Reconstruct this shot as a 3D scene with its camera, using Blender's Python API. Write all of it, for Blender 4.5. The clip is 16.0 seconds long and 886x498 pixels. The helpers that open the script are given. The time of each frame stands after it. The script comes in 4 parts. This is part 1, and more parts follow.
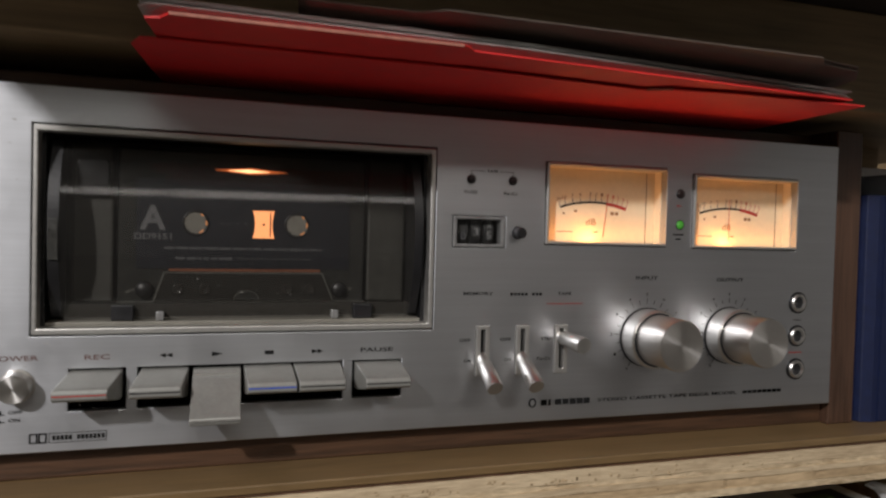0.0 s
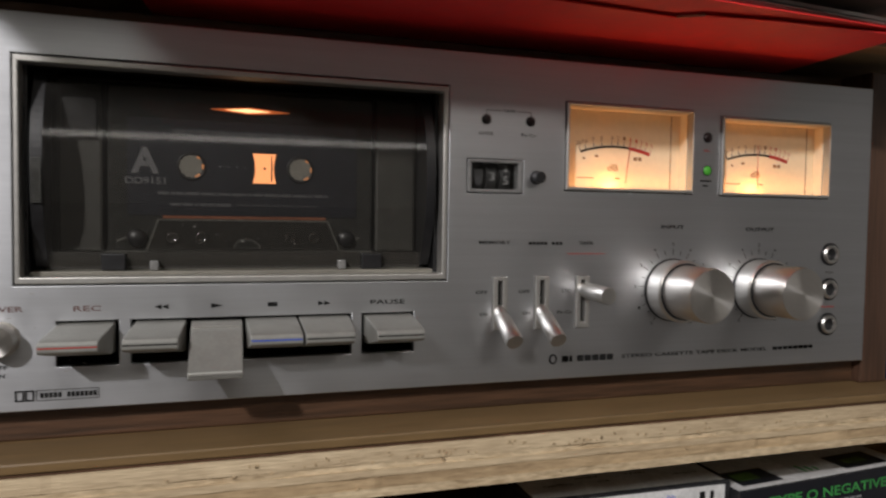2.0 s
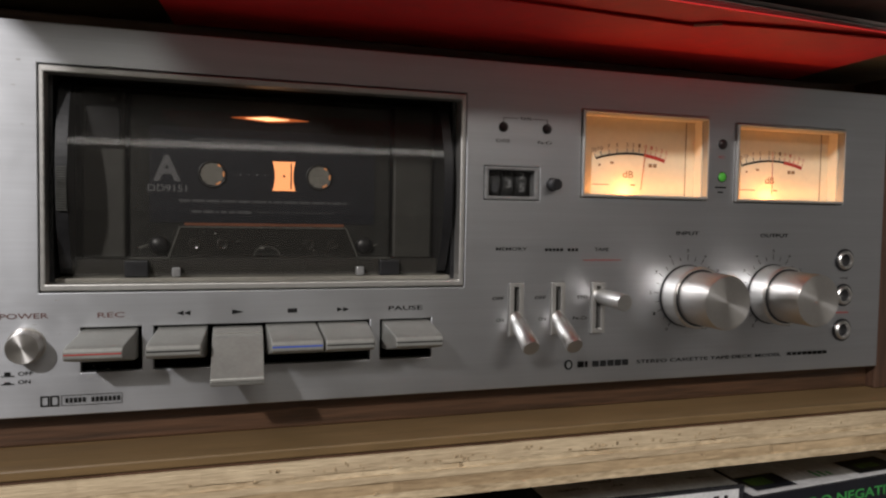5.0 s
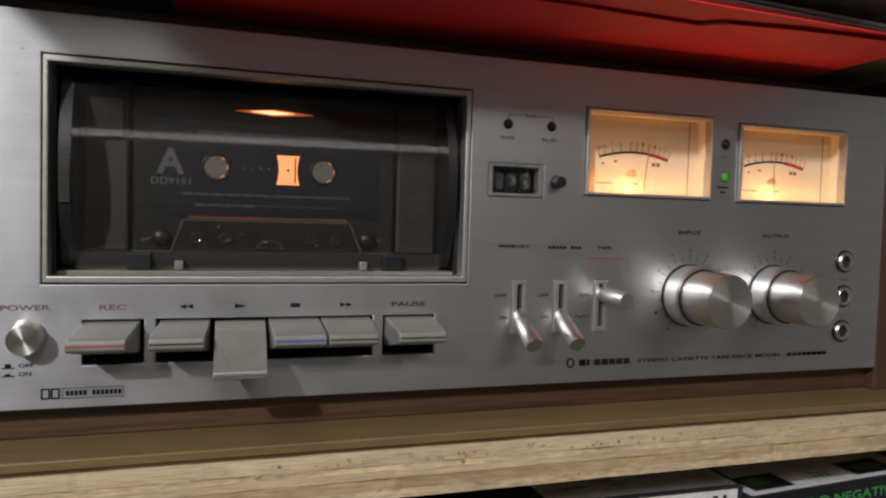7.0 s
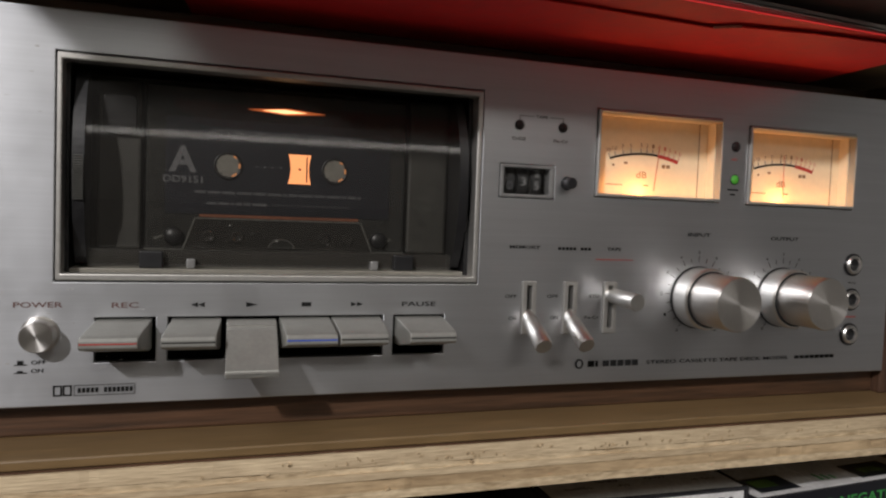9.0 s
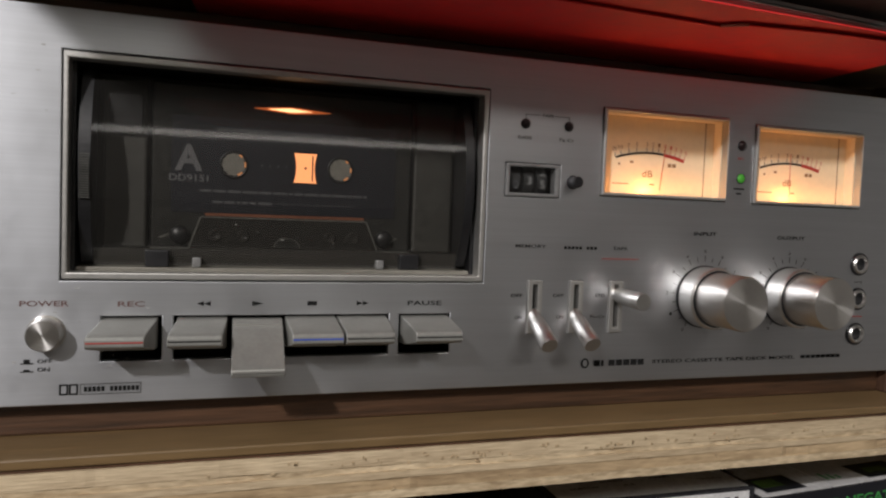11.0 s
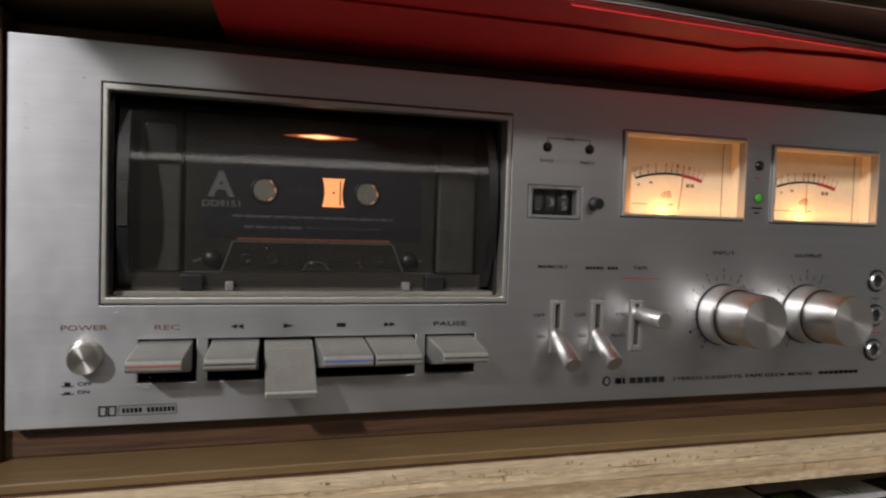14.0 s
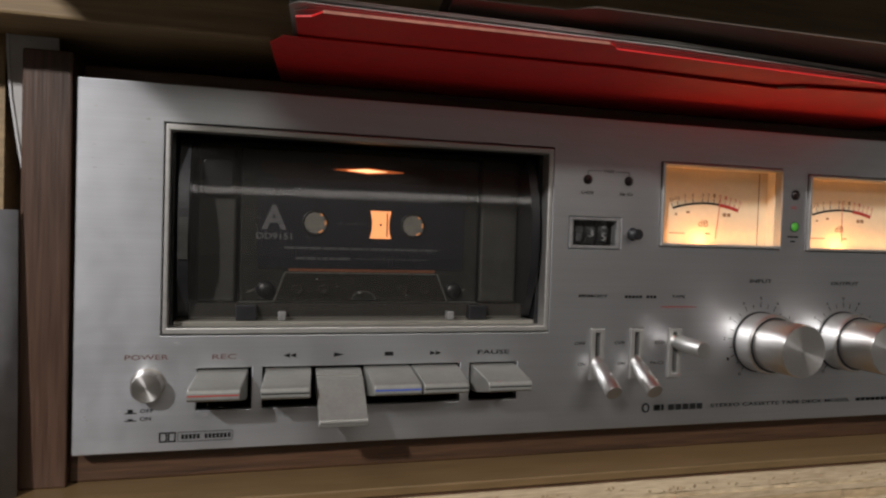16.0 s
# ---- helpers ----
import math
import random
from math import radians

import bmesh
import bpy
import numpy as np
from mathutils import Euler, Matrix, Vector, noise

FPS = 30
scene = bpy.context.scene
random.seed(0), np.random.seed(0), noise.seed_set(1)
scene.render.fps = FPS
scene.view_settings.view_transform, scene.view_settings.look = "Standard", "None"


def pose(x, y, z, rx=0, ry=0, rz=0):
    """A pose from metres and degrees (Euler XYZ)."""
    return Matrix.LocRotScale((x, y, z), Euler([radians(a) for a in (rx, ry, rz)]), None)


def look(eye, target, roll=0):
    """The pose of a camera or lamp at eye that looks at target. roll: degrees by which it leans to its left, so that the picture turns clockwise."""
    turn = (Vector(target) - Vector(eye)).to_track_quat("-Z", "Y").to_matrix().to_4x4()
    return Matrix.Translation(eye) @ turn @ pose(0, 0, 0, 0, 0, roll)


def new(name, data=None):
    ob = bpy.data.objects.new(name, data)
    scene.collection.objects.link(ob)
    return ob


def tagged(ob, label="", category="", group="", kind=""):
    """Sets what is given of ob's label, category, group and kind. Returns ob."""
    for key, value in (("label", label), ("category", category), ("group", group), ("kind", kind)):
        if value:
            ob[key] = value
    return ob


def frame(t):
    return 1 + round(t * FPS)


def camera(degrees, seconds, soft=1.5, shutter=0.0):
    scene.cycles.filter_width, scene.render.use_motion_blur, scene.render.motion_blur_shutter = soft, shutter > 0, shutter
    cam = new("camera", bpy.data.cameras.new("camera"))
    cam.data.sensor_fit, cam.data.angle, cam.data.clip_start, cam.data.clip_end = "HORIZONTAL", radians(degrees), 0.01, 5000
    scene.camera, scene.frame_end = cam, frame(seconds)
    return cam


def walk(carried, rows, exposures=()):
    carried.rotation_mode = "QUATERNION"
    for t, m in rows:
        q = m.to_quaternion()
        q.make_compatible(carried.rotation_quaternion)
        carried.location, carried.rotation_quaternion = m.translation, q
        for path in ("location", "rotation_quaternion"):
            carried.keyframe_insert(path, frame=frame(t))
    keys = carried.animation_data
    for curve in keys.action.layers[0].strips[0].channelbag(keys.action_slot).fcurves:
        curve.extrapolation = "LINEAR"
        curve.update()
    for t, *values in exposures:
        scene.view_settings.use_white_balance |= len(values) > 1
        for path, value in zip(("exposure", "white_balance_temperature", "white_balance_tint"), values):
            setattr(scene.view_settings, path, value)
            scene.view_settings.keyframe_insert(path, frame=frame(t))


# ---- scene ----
cam = camera(63.1, 16.0, soft=2.2, shutter=0.5)
PATH = [
    (0, (0.091, -0.3, 0.107), (0.714, 1.6, 0.058), 1.5),
    (0.5, (0.104, -0.284, 0.095), (0.758, 1.604, 0.009), 1.7),
    (1, (0.13, -0.284, 0.082), (0.799, 1.597, -0.048), -0.7),
    (1.5, (0.114, -0.276, 0.078), (0.781, 1.605, -0.04), -0.1),
    (2, (0.092, -0.279, 0.09), (0.716, 1.619, 0.001), 0.9),
    (2.5, (0.088, -0.279, 0.093), (0.693, 1.626, 0.001), 1.1),
    (3, (0.086, -0.279, 0.094), (0.69, 1.626, 0.01), 1.3),
    (3.5, (0.087, -0.28, 0.094), (0.69, 1.625, 0.014), 1.2),
    (4, (0.087, -0.28, 0.093), (0.69, 1.626, 0.008), 1.0),
    (6.5, (0.087, -0.28, 0.093), (0.707, 1.619, 0.002), 1.3),
    (7, (0.083, -0.278, 0.091), (0.709, 1.619, 0.003), 1.6),
    (7.5, (0.081, -0.278, 0.093), (0.706, 1.619, -0.004), 1.9),
    (8, (0.08, -0.279, 0.093), (0.708, 1.617, 0.002), 2.0),
    (8.5, (0.08, -0.277, 0.093), (0.709, 1.619, -0.001), 2.0),
    (9, (0.079, -0.277, 0.092), (0.704, 1.621, -0.003), 2.1),
    (11.5, (0.077, -0.276, 0.092), (0.694, 1.624, -0.007), 2.2),
    (12, (0.073, -0.276, 0.093), (0.691, 1.624, -0.005), 2.5),
    (12.5, (0.073, -0.275, 0.092), (0.69, 1.625, 0.0), 2.4),
    (13, (0.073, -0.277, 0.095), (0.694, 1.622, -0.005), 2.5),
    (13.5, (0.078, -0.28, 0.094), (0.699, 1.619, 0.006), 1.6),
    (14, (0.069, -0.28, 0.098), (0.667, 1.627, 0.019), 1.8),
    (14.5, (0.067, -0.284, 0.101), (0.645, 1.63, 0.036), 1.6),
    (15, (0.062, -0.282, 0.103), (0.626, 1.636, 0.037), 1.9),
    (15.5, (0.063, -0.284, 0.105), (0.617, 1.637, 0.044), 1.6),
    (16, (0.056, -0.285, 0.107), (0.605, 1.638, 0.051), 1.8),
]
walk(cam, [(t, look(eye, target, roll)) for t, eye, target, roll in PATH])

# ---- light ----
EXPOSURE = 0.0
scene.view_settings.exposure = EXPOSURE
world = bpy.data.worlds.new("room_air")
scene.world = world
world.use_nodes = True
world.node_tree.nodes["Background"].inputs[0].default_value = (0.9, 0.95, 1.0, 1)
world.node_tree.nodes["Background"].inputs[1].default_value = 0.03


def lamp(name, kind, m, watts, colour, **more):
    data = bpy.data.lights.new(name, kind)
    data.energy, data.color = watts, colour
    for key, value in more.items():
        if key == "size":
            data.size = value
        elif key == "size_y":
            data.size_y = value
        elif key == "shape":
            data.shape = value
        elif key == "radius":
            data.shadow_soft_size = value
    ob = new(name, data)
    ob.matrix_world = m
    return ob


# a ceiling lamp to the left and a long pale ceiling panel in front, both behind the camera
lamp("ceiling_lamp", "AREA", look((-0.80, -1.20, 0.91), (0.15, 0, 0.08)), 21.5, (1.0, 0.96, 0.955), shape="DISK", size=0.075)
lamp("ceiling_panel", "AREA", look((0.40, -1.8, 1.12), (0.15, 0, 0.08)), 5.0, (1.0, 0.95, 0.88), shape="RECTANGLE", size=1.75, size_y=0.16)

# ---- materials ----


def material(name, base, rough=0.5, metal=0.0, scale=40.0, stretch=(1, 1, 1), vary=0.15, bump=0.1, fine=6.0, aniso=0.0, coat=0.0, second=None, emit=None, strength=0.0, spec=0.5, bump_scale=0.001):
    """Base colour with two scales of noise, in metres of the object."""
    m = bpy.data.materials.new(name)
    m.use_nodes = True
    nt = m.node_tree
    n, l = nt.nodes, nt.links
    b = n["Principled BSDF"]
    b.inputs["Roughness"].default_value = rough
    b.inputs["Metallic"].default_value = metal
    b.inputs["Anisotropic"].default_value = aniso
    b.inputs["Anisotropic Rotation"].default_value = 0.25
    b.inputs["Coat Weight"].default_value = coat
    b.inputs["Specular IOR Level"].default_value = spec
    tc = n.new("ShaderNodeTexCoord")
    mp = n.new("ShaderNodeMapping")
    mp.inputs["Scale"].default_value = stretch
    l.new(tc.outputs["Object"], mp.inputs["Vector"])
    big = n.new("ShaderNodeTexNoise")
    big.inputs["Scale"].default_value = scale
    big.inputs["Detail"].default_value = 4
    l.new(mp.outputs[0], big.inputs["Vector"])
    small = n.new("ShaderNodeTexNoise")
    small.inputs["Scale"].default_value = scale * fine
    small.inputs["Detail"].default_value = 3
    l.new(mp.outputs[0], small.inputs["Vector"])
    mix = n.new("ShaderNodeMix")
    mix.data_type = "RGBA"
    dark = tuple(c * (1 - vary) for c in base) if second is None else second
    mix.inputs[6].default_value = (*dark, 1)
    mix.inputs[7].default_value = (*(min(1, c * (1 + vary)) for c in base), 1)
    add = n.new("ShaderNodeMath")
    add.operation = "MULTIPLY_ADD"
    add.inputs[1].default_value = 0.5
    half = n.new("ShaderNodeMath")
    half.operation = "MULTIPLY"
    half.inputs[1].default_value = 0.5
    l.new(big.outputs[0], add.inputs[0])
    l.new(small.outputs[0], half.inputs[0])
    l.new(half.outputs[0], add.inputs[2])
    ramp = n.new("ShaderNodeMapRange")
    ramp.inputs[1].default_value, ramp.inputs[2].default_value = 0.33, 0.67
    l.new(add.outputs[0], ramp.inputs[0])
    l.new(ramp.outputs[0], mix.inputs[0])
    l.new(mix.outputs[2], b.inputs["Base Color"])
    rr = n.new("ShaderNodeMapRange")
    rr.inputs[3].default_value, rr.inputs[4].default_value = max(0.03, rough * 0.85), min(1, rough * 1.15)
    l.new(small.outputs[0], rr.inputs[0])
    l.new(rr.outputs[0], b.inputs["Roughness"])
    if bump:
        bp = n.new("ShaderNodeBump")
        bp.inputs["Strength"].default_value = bump
        bp.inputs["Distance"].default_value = bump_scale
        l.new(small.outputs[0], bp.inputs["Height"])
        l.new(bp.outputs[0], b.inputs["Normal"])
    if emit:
        b.inputs["Emission Color"].default_value = (*emit, 1)
        b.inputs["Emission Strength"].default_value = strength
    return m


def spun_metal(name, base, rough):
    """Metal turned on a lathe: the grain runs round the local y axis."""
    m = material(name, base, rough, 1.0, scale=900, vary=0.04, bump=0.02, bump_scale=0.0002)
    nt = m.node_tree
    b = nt.nodes["Principled BSDF"]
    b.inputs["Anisotropic"].default_value = 0.85
    tangent = nt.nodes.new("ShaderNodeTangent")
    tangent.direction_type, tangent.axis = "RADIAL", "Y"
    nt.links.new(tangent.outputs[0], b.inputs["Tangent"])
    return m


def clear_sheet(name, tint, rough, haze=0.0, ior=1.49):
    m = bpy.data.materials.new(name)
    m.use_nodes = True
    n, l = m.node_tree.nodes, m.node_tree.links
    n.remove(n["Principled BSDF"])
    t = n.new("ShaderNodeBsdfTransparent")
    t.inputs[0].default_value = (*tint, 1)
    g = n.new("ShaderNodeBsdfGlossy")
    g.inputs["Roughness"].default_value = rough
    f = n.new("ShaderNodeFresnel")
    f.inputs[0].default_value = ior
    mx = n.new("ShaderNodeMixShader")
    l.new(f.outputs[0], mx.inputs[0])
    last = t
    if haze:
        d = n.new("ShaderNodeBsdfDiffuse")
        d.inputs[0].default_value = (0.5, 0.48, 0.44, 1)
        hz = n.new("ShaderNodeMixShader")
        hz.inputs[0].default_value = haze
        l.new(t.outputs[0], hz.inputs[1])
        l.new(d.outputs[0], hz.inputs[2])
        last = hz
    l.new(last.outputs[0], mx.inputs[1])
    l.new(g.outputs[0], mx.inputs[2])
    l.new(mx.outputs[0], n["Material Output"].inputs[0])
    return m


ALU = material("brushed_aluminium", (0.605, 0.62, 0.645), 0.46, 1.0, scale=60, stretch=(0.06, 1, 4), vary=0.05, bump=0.05, aniso=0.56, bump_scale=0.0004)
nt = ALU.node_tree
grain = nt.nodes.new("ShaderNodeTangent")
grain.direction_type, grain.axis = "RADIAL", "Z"
nt.links.new(grain.outputs[0], nt.nodes["Principled BSDF"].inputs["Tangent"])
smudge = nt.nodes.new("ShaderNodeTexNoise")
smudge.inputs["Scale"].default_value, smudge.inputs["Detail"].default_value, smudge.inputs["Roughness"].default_value = 28, 6, 0.7
nt.links.new(next(n for n in nt.nodes if n.type == "TEX_COORD").outputs["Object"], smudge.inputs["Vector"])
smear = nt.nodes.new("ShaderNodeMapRange")
smear.inputs[1].default_value, smear.inputs[2].default_value, smear.inputs[3].default_value, smear.inputs[4].default_value = 0.3, 0.72, 0.37, 0.49
nt.links.new(smudge.outputs[0], smear.inputs[0])
nt.links.new(smear.outputs[0], nt.nodes["Principled BSDF"].inputs["Roughness"])
FRAME = material("satin_silver", (0.6, 0.59, 0.56), 0.4, 0.85, scale=90, vary=0.05, bump=0.03)
KEY = material("grey_satin_key", (0.36, 0.36, 0.335), 0.45, 0.5, scale=120, vary=0.1, bump=0.06)
SPUN = spun_metal("spun_aluminium", (0.74, 0.72, 0.69), 0.33)
TURNED = material("turned_aluminium", (0.72, 0.71, 0.68), 0.34, 1.0, scale=300, stretch=(1, 8, 1), vary=0.05, bump=0.03, bump_scale=0.0003)
BLACK = material("black_plastic", (0.012, 0.012, 0.013), 0.4, vary=0.3, bump=0.05)
HOLDER = material("brown_grey_plastic", (0.042, 0.041, 0.036), 0.5, scale=60, vary=0.3, bump=0.05)
SCUFF = material("pale_scuff", (0.5, 0.5, 0.5), 0.6, 0.4, scale=400, vary=0.3, bump=0.1)
INK = material("black_ink", (0.014, 0.014, 0.014), 0.7, vary=0.1, bump=0, spec=0.12)
INK_RED = material("red_ink", (0.42, 0.035, 0.025), 0.6, vary=0.1, bump=0)
INK_BLUE = material("blue_ink", (0.02, 0.09, 0.55), 0.5, vary=0.1, bump=0)
INK_BROWN = material("brown_red_ink", (0.15, 0.085, 0.078), 0.6, vary=0.1, bump=0)
CASSETTE_PRINT = material("grey_cassette_print", (0.13, 0.13, 0.135), 0.6, vary=0.1, bump=0)
TAPE_ORANGE_LIT = material("orange_lit_brown_tape", (0.2, 0.075, 0.04), 0.35, scale=200, stretch=(0.2, 1, 4), vary=0.4, bump=0.05)
PALE = material("pale_print", (0.25, 0.25, 0.26), 0.6, vary=0.1, bump=0)
HUB = material("beige_hub_plastic", (0.2, 0.19, 0.165), 0.45, scale=500, vary=0.3, bump=0.08)
SILL = material("grey_clear_plastic", (0.21, 0.2, 0.17), 0.3, scale=150, stretch=(0.2, 1, 3), vary=0.35, bump=0.08)
DIM = material("dim_digit_print", (0.3, 0.3, 0.29), 0.6, vary=0.1, bump=0)
WHEEL = material("worn_grey_wheel", (0.03, 0.03, 0.029), 0.5, scale=250, vary=0.5, bump=0.05)
INK_FAINT = material("faded_brown_ink", (0.30, 0.16, 0.07), 0.6, scale=400, vary=0.2, bump=0)
INK_PINK = material("faded_red_ink", (0.62, 0.2, 0.12), 0.6, scale=400, vary=0.2, bump=0)
COVER = clear_sheet("smoked_acrylic", (0.60, 0.59, 0.56), 0.09, 0.022, 1.36)
CLEAR = clear_sheet("clear_acrylic", (0.8, 0.79, 0.76), 0.1, 0.045)
SMOKE = material("smoky_grey_plastic", (0.18, 0.18, 0.175), 0.22, scale=200, vary=0.3, bump=0.05)
DULL = material("dull_clear_edge", (0.10, 0.10, 0.09), 0.3, scale=300, vary=0.5, bump=0.2)
PANE = clear_sheet("counter_pane_plastic", (0.85, 0.85, 0.85), 0.08)
SHELL = material("smoky_cassette_shell", (0.03, 0.03, 0.028), 0.22, scale=80, vary=0.35, bump=0.04)
LABEL = material("dark_cassette_print", (0.011, 0.012, 0.017), 0.4, scale=120, vary=0.2, bump=0.02)
CREAM = material("cream_meter_card", (0.85, 0.71, 0.48), 0.7, scale=60, vary=0.05, bump=0.02)
CREAM_WALL = material("cream_plastic", (0.85, 0.74, 0.54), 0.5, scale=60, vary=0.05, bump=0.02)
WALNUT = material("walnut_veneer", (0.088, 0.043, 0.022), 0.45, scale=22, stretch=(0.3, 0.35, 7), vary=0.35, bump=0.12, second=(0.038, 0.021, 0.012))
WALNUT_UP = material("walnut_veneer_upright", (0.082, 0.044, 0.028), 0.4, scale=22, stretch=(7, 7, 0.3), vary=0.35, bump=0.12, second=(0.04, 0.021, 0.013))
BOARD = material("stained_board", (0.18, 0.115, 0.052), 0.4, scale=16, stretch=(0.4, 4, 4), vary=0.25, bump=0.08)
PLY = material("plywood_edge", (0.62, 0.5, 0.33), 0.75, scale=60, stretch=(0.5, 1, 2), vary=0.3, bump=0.5, second=(0.36, 0.26, 0.15))
PLY_PALE = material("plywood_pale_layer", (0.62, 0.5, 0.33), 0.75, scale=34, stretch=(0.35, 1, 4), fine=9.0, vary=0.2, bump=0.4, second=(0.42, 0.31, 0.19))
PLY_DARK = material("plywood_brown_layer", (0.5, 0.37, 0.22), 0.8, scale=30, stretch=(0.6, 1, 3), vary=0.3, bump=0.6, second=(0.32, 0.22, 0.12))
GOUGE = material("dark_chip_wood", (0.44, 0.33, 0.2), 0.9, scale=300, vary=0.5, bump=0.3)
PINE = material("pale_pine", (0.42, 0.29, 0.15), 0.6, scale=14, stretch=(5, 5, 0.4), vary=0.2, bump=0.1)
OLD_WOOD = material("old_brown_shelf_wood", (0.3, 0.21, 0.11), 0.6, scale=14, stretch=(0.3, 4, 6), vary=0.3, bump=0.2)
DARK_WOOD = material("reddish_box_wood", (0.14, 0.05, 0.022), 0.3, scale=18, stretch=(0.5, 4, 4), vary=0.3, bump=0.1)
RED = material("red_card", (0.82, 0.028, 0.028), 0.55, scale=30, vary=0.1, bump=0.05)
EDGE = material("worn_card_edge", (0.42, 0.17, 0.12), 0.7, scale=200, vary=0.3, bump=0.1)
GREY_PAPER = material("grey_white_paper", (0.5, 0.49, 0.47), 0.7, scale=30, vary=0.12, bump=0.08)
KRAFT = material("grey_brown_card", (0.16, 0.12, 0.1), 0.7, scale=30, vary=0.12, bump=0.08)
DUSK = material("dark_brown_card", (0.03, 0.021, 0.018), 0.7, scale=20, vary=0.4, bump=0.1)
BLUE = material("blue_cloth_cover", (0.006, 0.013, 0.055), 0.6, scale=200, vary=0.25, bump=0.3)
WHITE = material("white_paper", (0.62, 0.62, 0.62), 0.6, scale=30, vary=0.06, bump=0.1)
COOL = material("blue_white_binder", (0.40, 0.43, 0.48), 0.5, scale=25, vary=0.12, bump=0.15)
INLAY = material("printed_grey_inlay", (0.82, 0.82, 0.82), 0.35, scale=60, vary=0.25, bump=0.02, coat=0.6)
PINK = material("pink_inlay", (0.6, 0.42, 0.4), 0.35, scale=60, vary=0.15, bump=0.02, coat=0.6)
CASE_PL = material("clear_case_plastic", (0.03, 0.03, 0.033), 0.12, scale=60, vary=0.3, bump=0.02)
GREEN = material("green_print", (0.05, 0.3, 0.07), 0.5, scale=60, vary=0.2, bump=0)
PHOTO = material("dark_green_photo", (0.11, 0.2, 0.04), 0.4, scale=140, vary=0.5, bump=0, second=(0.008, 0.014, 0.004))
WALLPAINT = material("room_wall_paint", (0.76, 0.75, 0.73), 0.8, scale=8, vary=0.08, bump=0.1)
CARPET = material("brown_carpet", (0.12, 0.105, 0.09), 0.95, scale=60, vary=0.3, bump=0.6)
BROWN_CARD = material("cardboard", (0.24, 0.13, 0.065), 0.7, scale=30, vary=0.15, bump=0.1)


def glowing(name, colour, strength):
    return material(name, colour, 0.5, vary=0.05, bump=0, emit=colour, strength=strength)


GLOW_TAPE = glowing("emissive_tape_window", (1.0, 0.36, 0.14), 1.6)
GLOW_CORE = glowing("lamp_core", (1.0, 0.62, 0.3), 3.0)
GLOW_RIM = glowing("lamp_rim", (0.9, 0.2, 0.05), 0.7)
GLOW_GREEN = glowing("green_led", (0.06, 0.32, 0.03), 0.15)
GLOW_HUB = glowing("painted_hub_backlight", (0.8, 0.32, 0.12), 0.35)
LED_OFF = material("dark_red_led", (0.012, 0.005, 0.005), 0.3, vary=0.2, bump=0)

# ---- mesh helpers ----


def mesh_object(name, bm, mat, parent=None, label="", bevel=0.0, smooth=False, segments=2):
    bmesh.ops.recalc_face_normals(bm, faces=bm.faces)
    data = bpy.data.meshes.new(name)
    bm.to_mesh(data)
    bm.free()
    if smooth:
        data.shade_smooth()
    data.materials.append(mat)
    ob = new(name, data)
    if parent:
        ob.parent = parent
    if label:
        ob["label"] = label
    if bevel:
        mod = ob.modifiers.new("edge", "BEVEL")
        mod.width, mod.segments, mod.limit_method, mod.angle_limit = bevel, segments, "ANGLE", radians(40)
    return ob


def part(name, bm, mat, parent, label="", bevel=0.0, smooth=False):
    return mesh_object(name, bm, mat, parent, label, bevel, smooth)


def thing(name, label, category, group="", at=(0, 0, 0), kind=""):
    ob = new(name)
    ob.location = at
    ob.empty_display_size = 0.01
    return tagged(ob, label, category, group, kind)


def box(x0, x1, y0, y1, z0, z1, bm=None):
    bm = bm or bmesh.new()
    v = [bm.verts.new((x, y, z)) for x in (x0, x1) for y in (y0, y1) for z in (z0, z1)]
    for f in ((0, 1, 3, 2), (4, 6, 7, 5), (0, 4, 5, 1), (2, 3, 7, 6), (0, 2, 6, 4), (1, 5, 7, 3)):
        bm.faces.new([v[i] for i in f])
    return bm


def plate(x0, x1, z0, z1, y0, y1, holes):
    """A flat plate, front at y0 and back at y1, with rectangular holes that go through it."""
    xs = sorted({x0, x1, *(h[0] for h in holes), *(h[1] for h in holes)})
    zs = sorted({z0, z1, *(h[2] for h in holes), *(h[3] for h in holes)})
    bm = bmesh.new()
    grid = {}

    def vert(i, j, y):
        key = (i, j, y)
        if key not in grid:
            grid[key] = bm.verts.new((xs[i], y, zs[j]))
        return grid[key]

    def solid(i, j):
        if not (0 <= i < len(xs) - 1 and 0 <= j < len(zs) - 1):
            return False
        cx, cz = (xs[i] + xs[i + 1]) / 2, (zs[j] + zs[j + 1]) / 2
        return not any(h[0] < cx < h[1] and h[2] < cz < h[3] for h in holes)

    for i in range(len(xs) - 1):
        for j in range(len(zs) - 1):
            if not solid(i, j):
                continue
            for y in (y0, y1):
                bm.faces.new([vert(a, b, y) for a, b in ((i, j), (i + 1, j), (i + 1, j + 1), (i, j + 1))])
            for (a, b), (c, d), (p, q) in (((i, j), (i, j + 1), (i - 1, j)), ((i + 1, j), (i + 1, j + 1), (i + 1, j)), ((i, j), (i + 1, j), (i, j - 1)), ((i, j + 1), (i + 1, j + 1), (i, j + 1))):
                if not solid(p, q):
                    bm.faces.new([vert(a, b, y0), vert(c, d, y0), vert(c, d, y1), vert(a, b, y1)])
    return bm


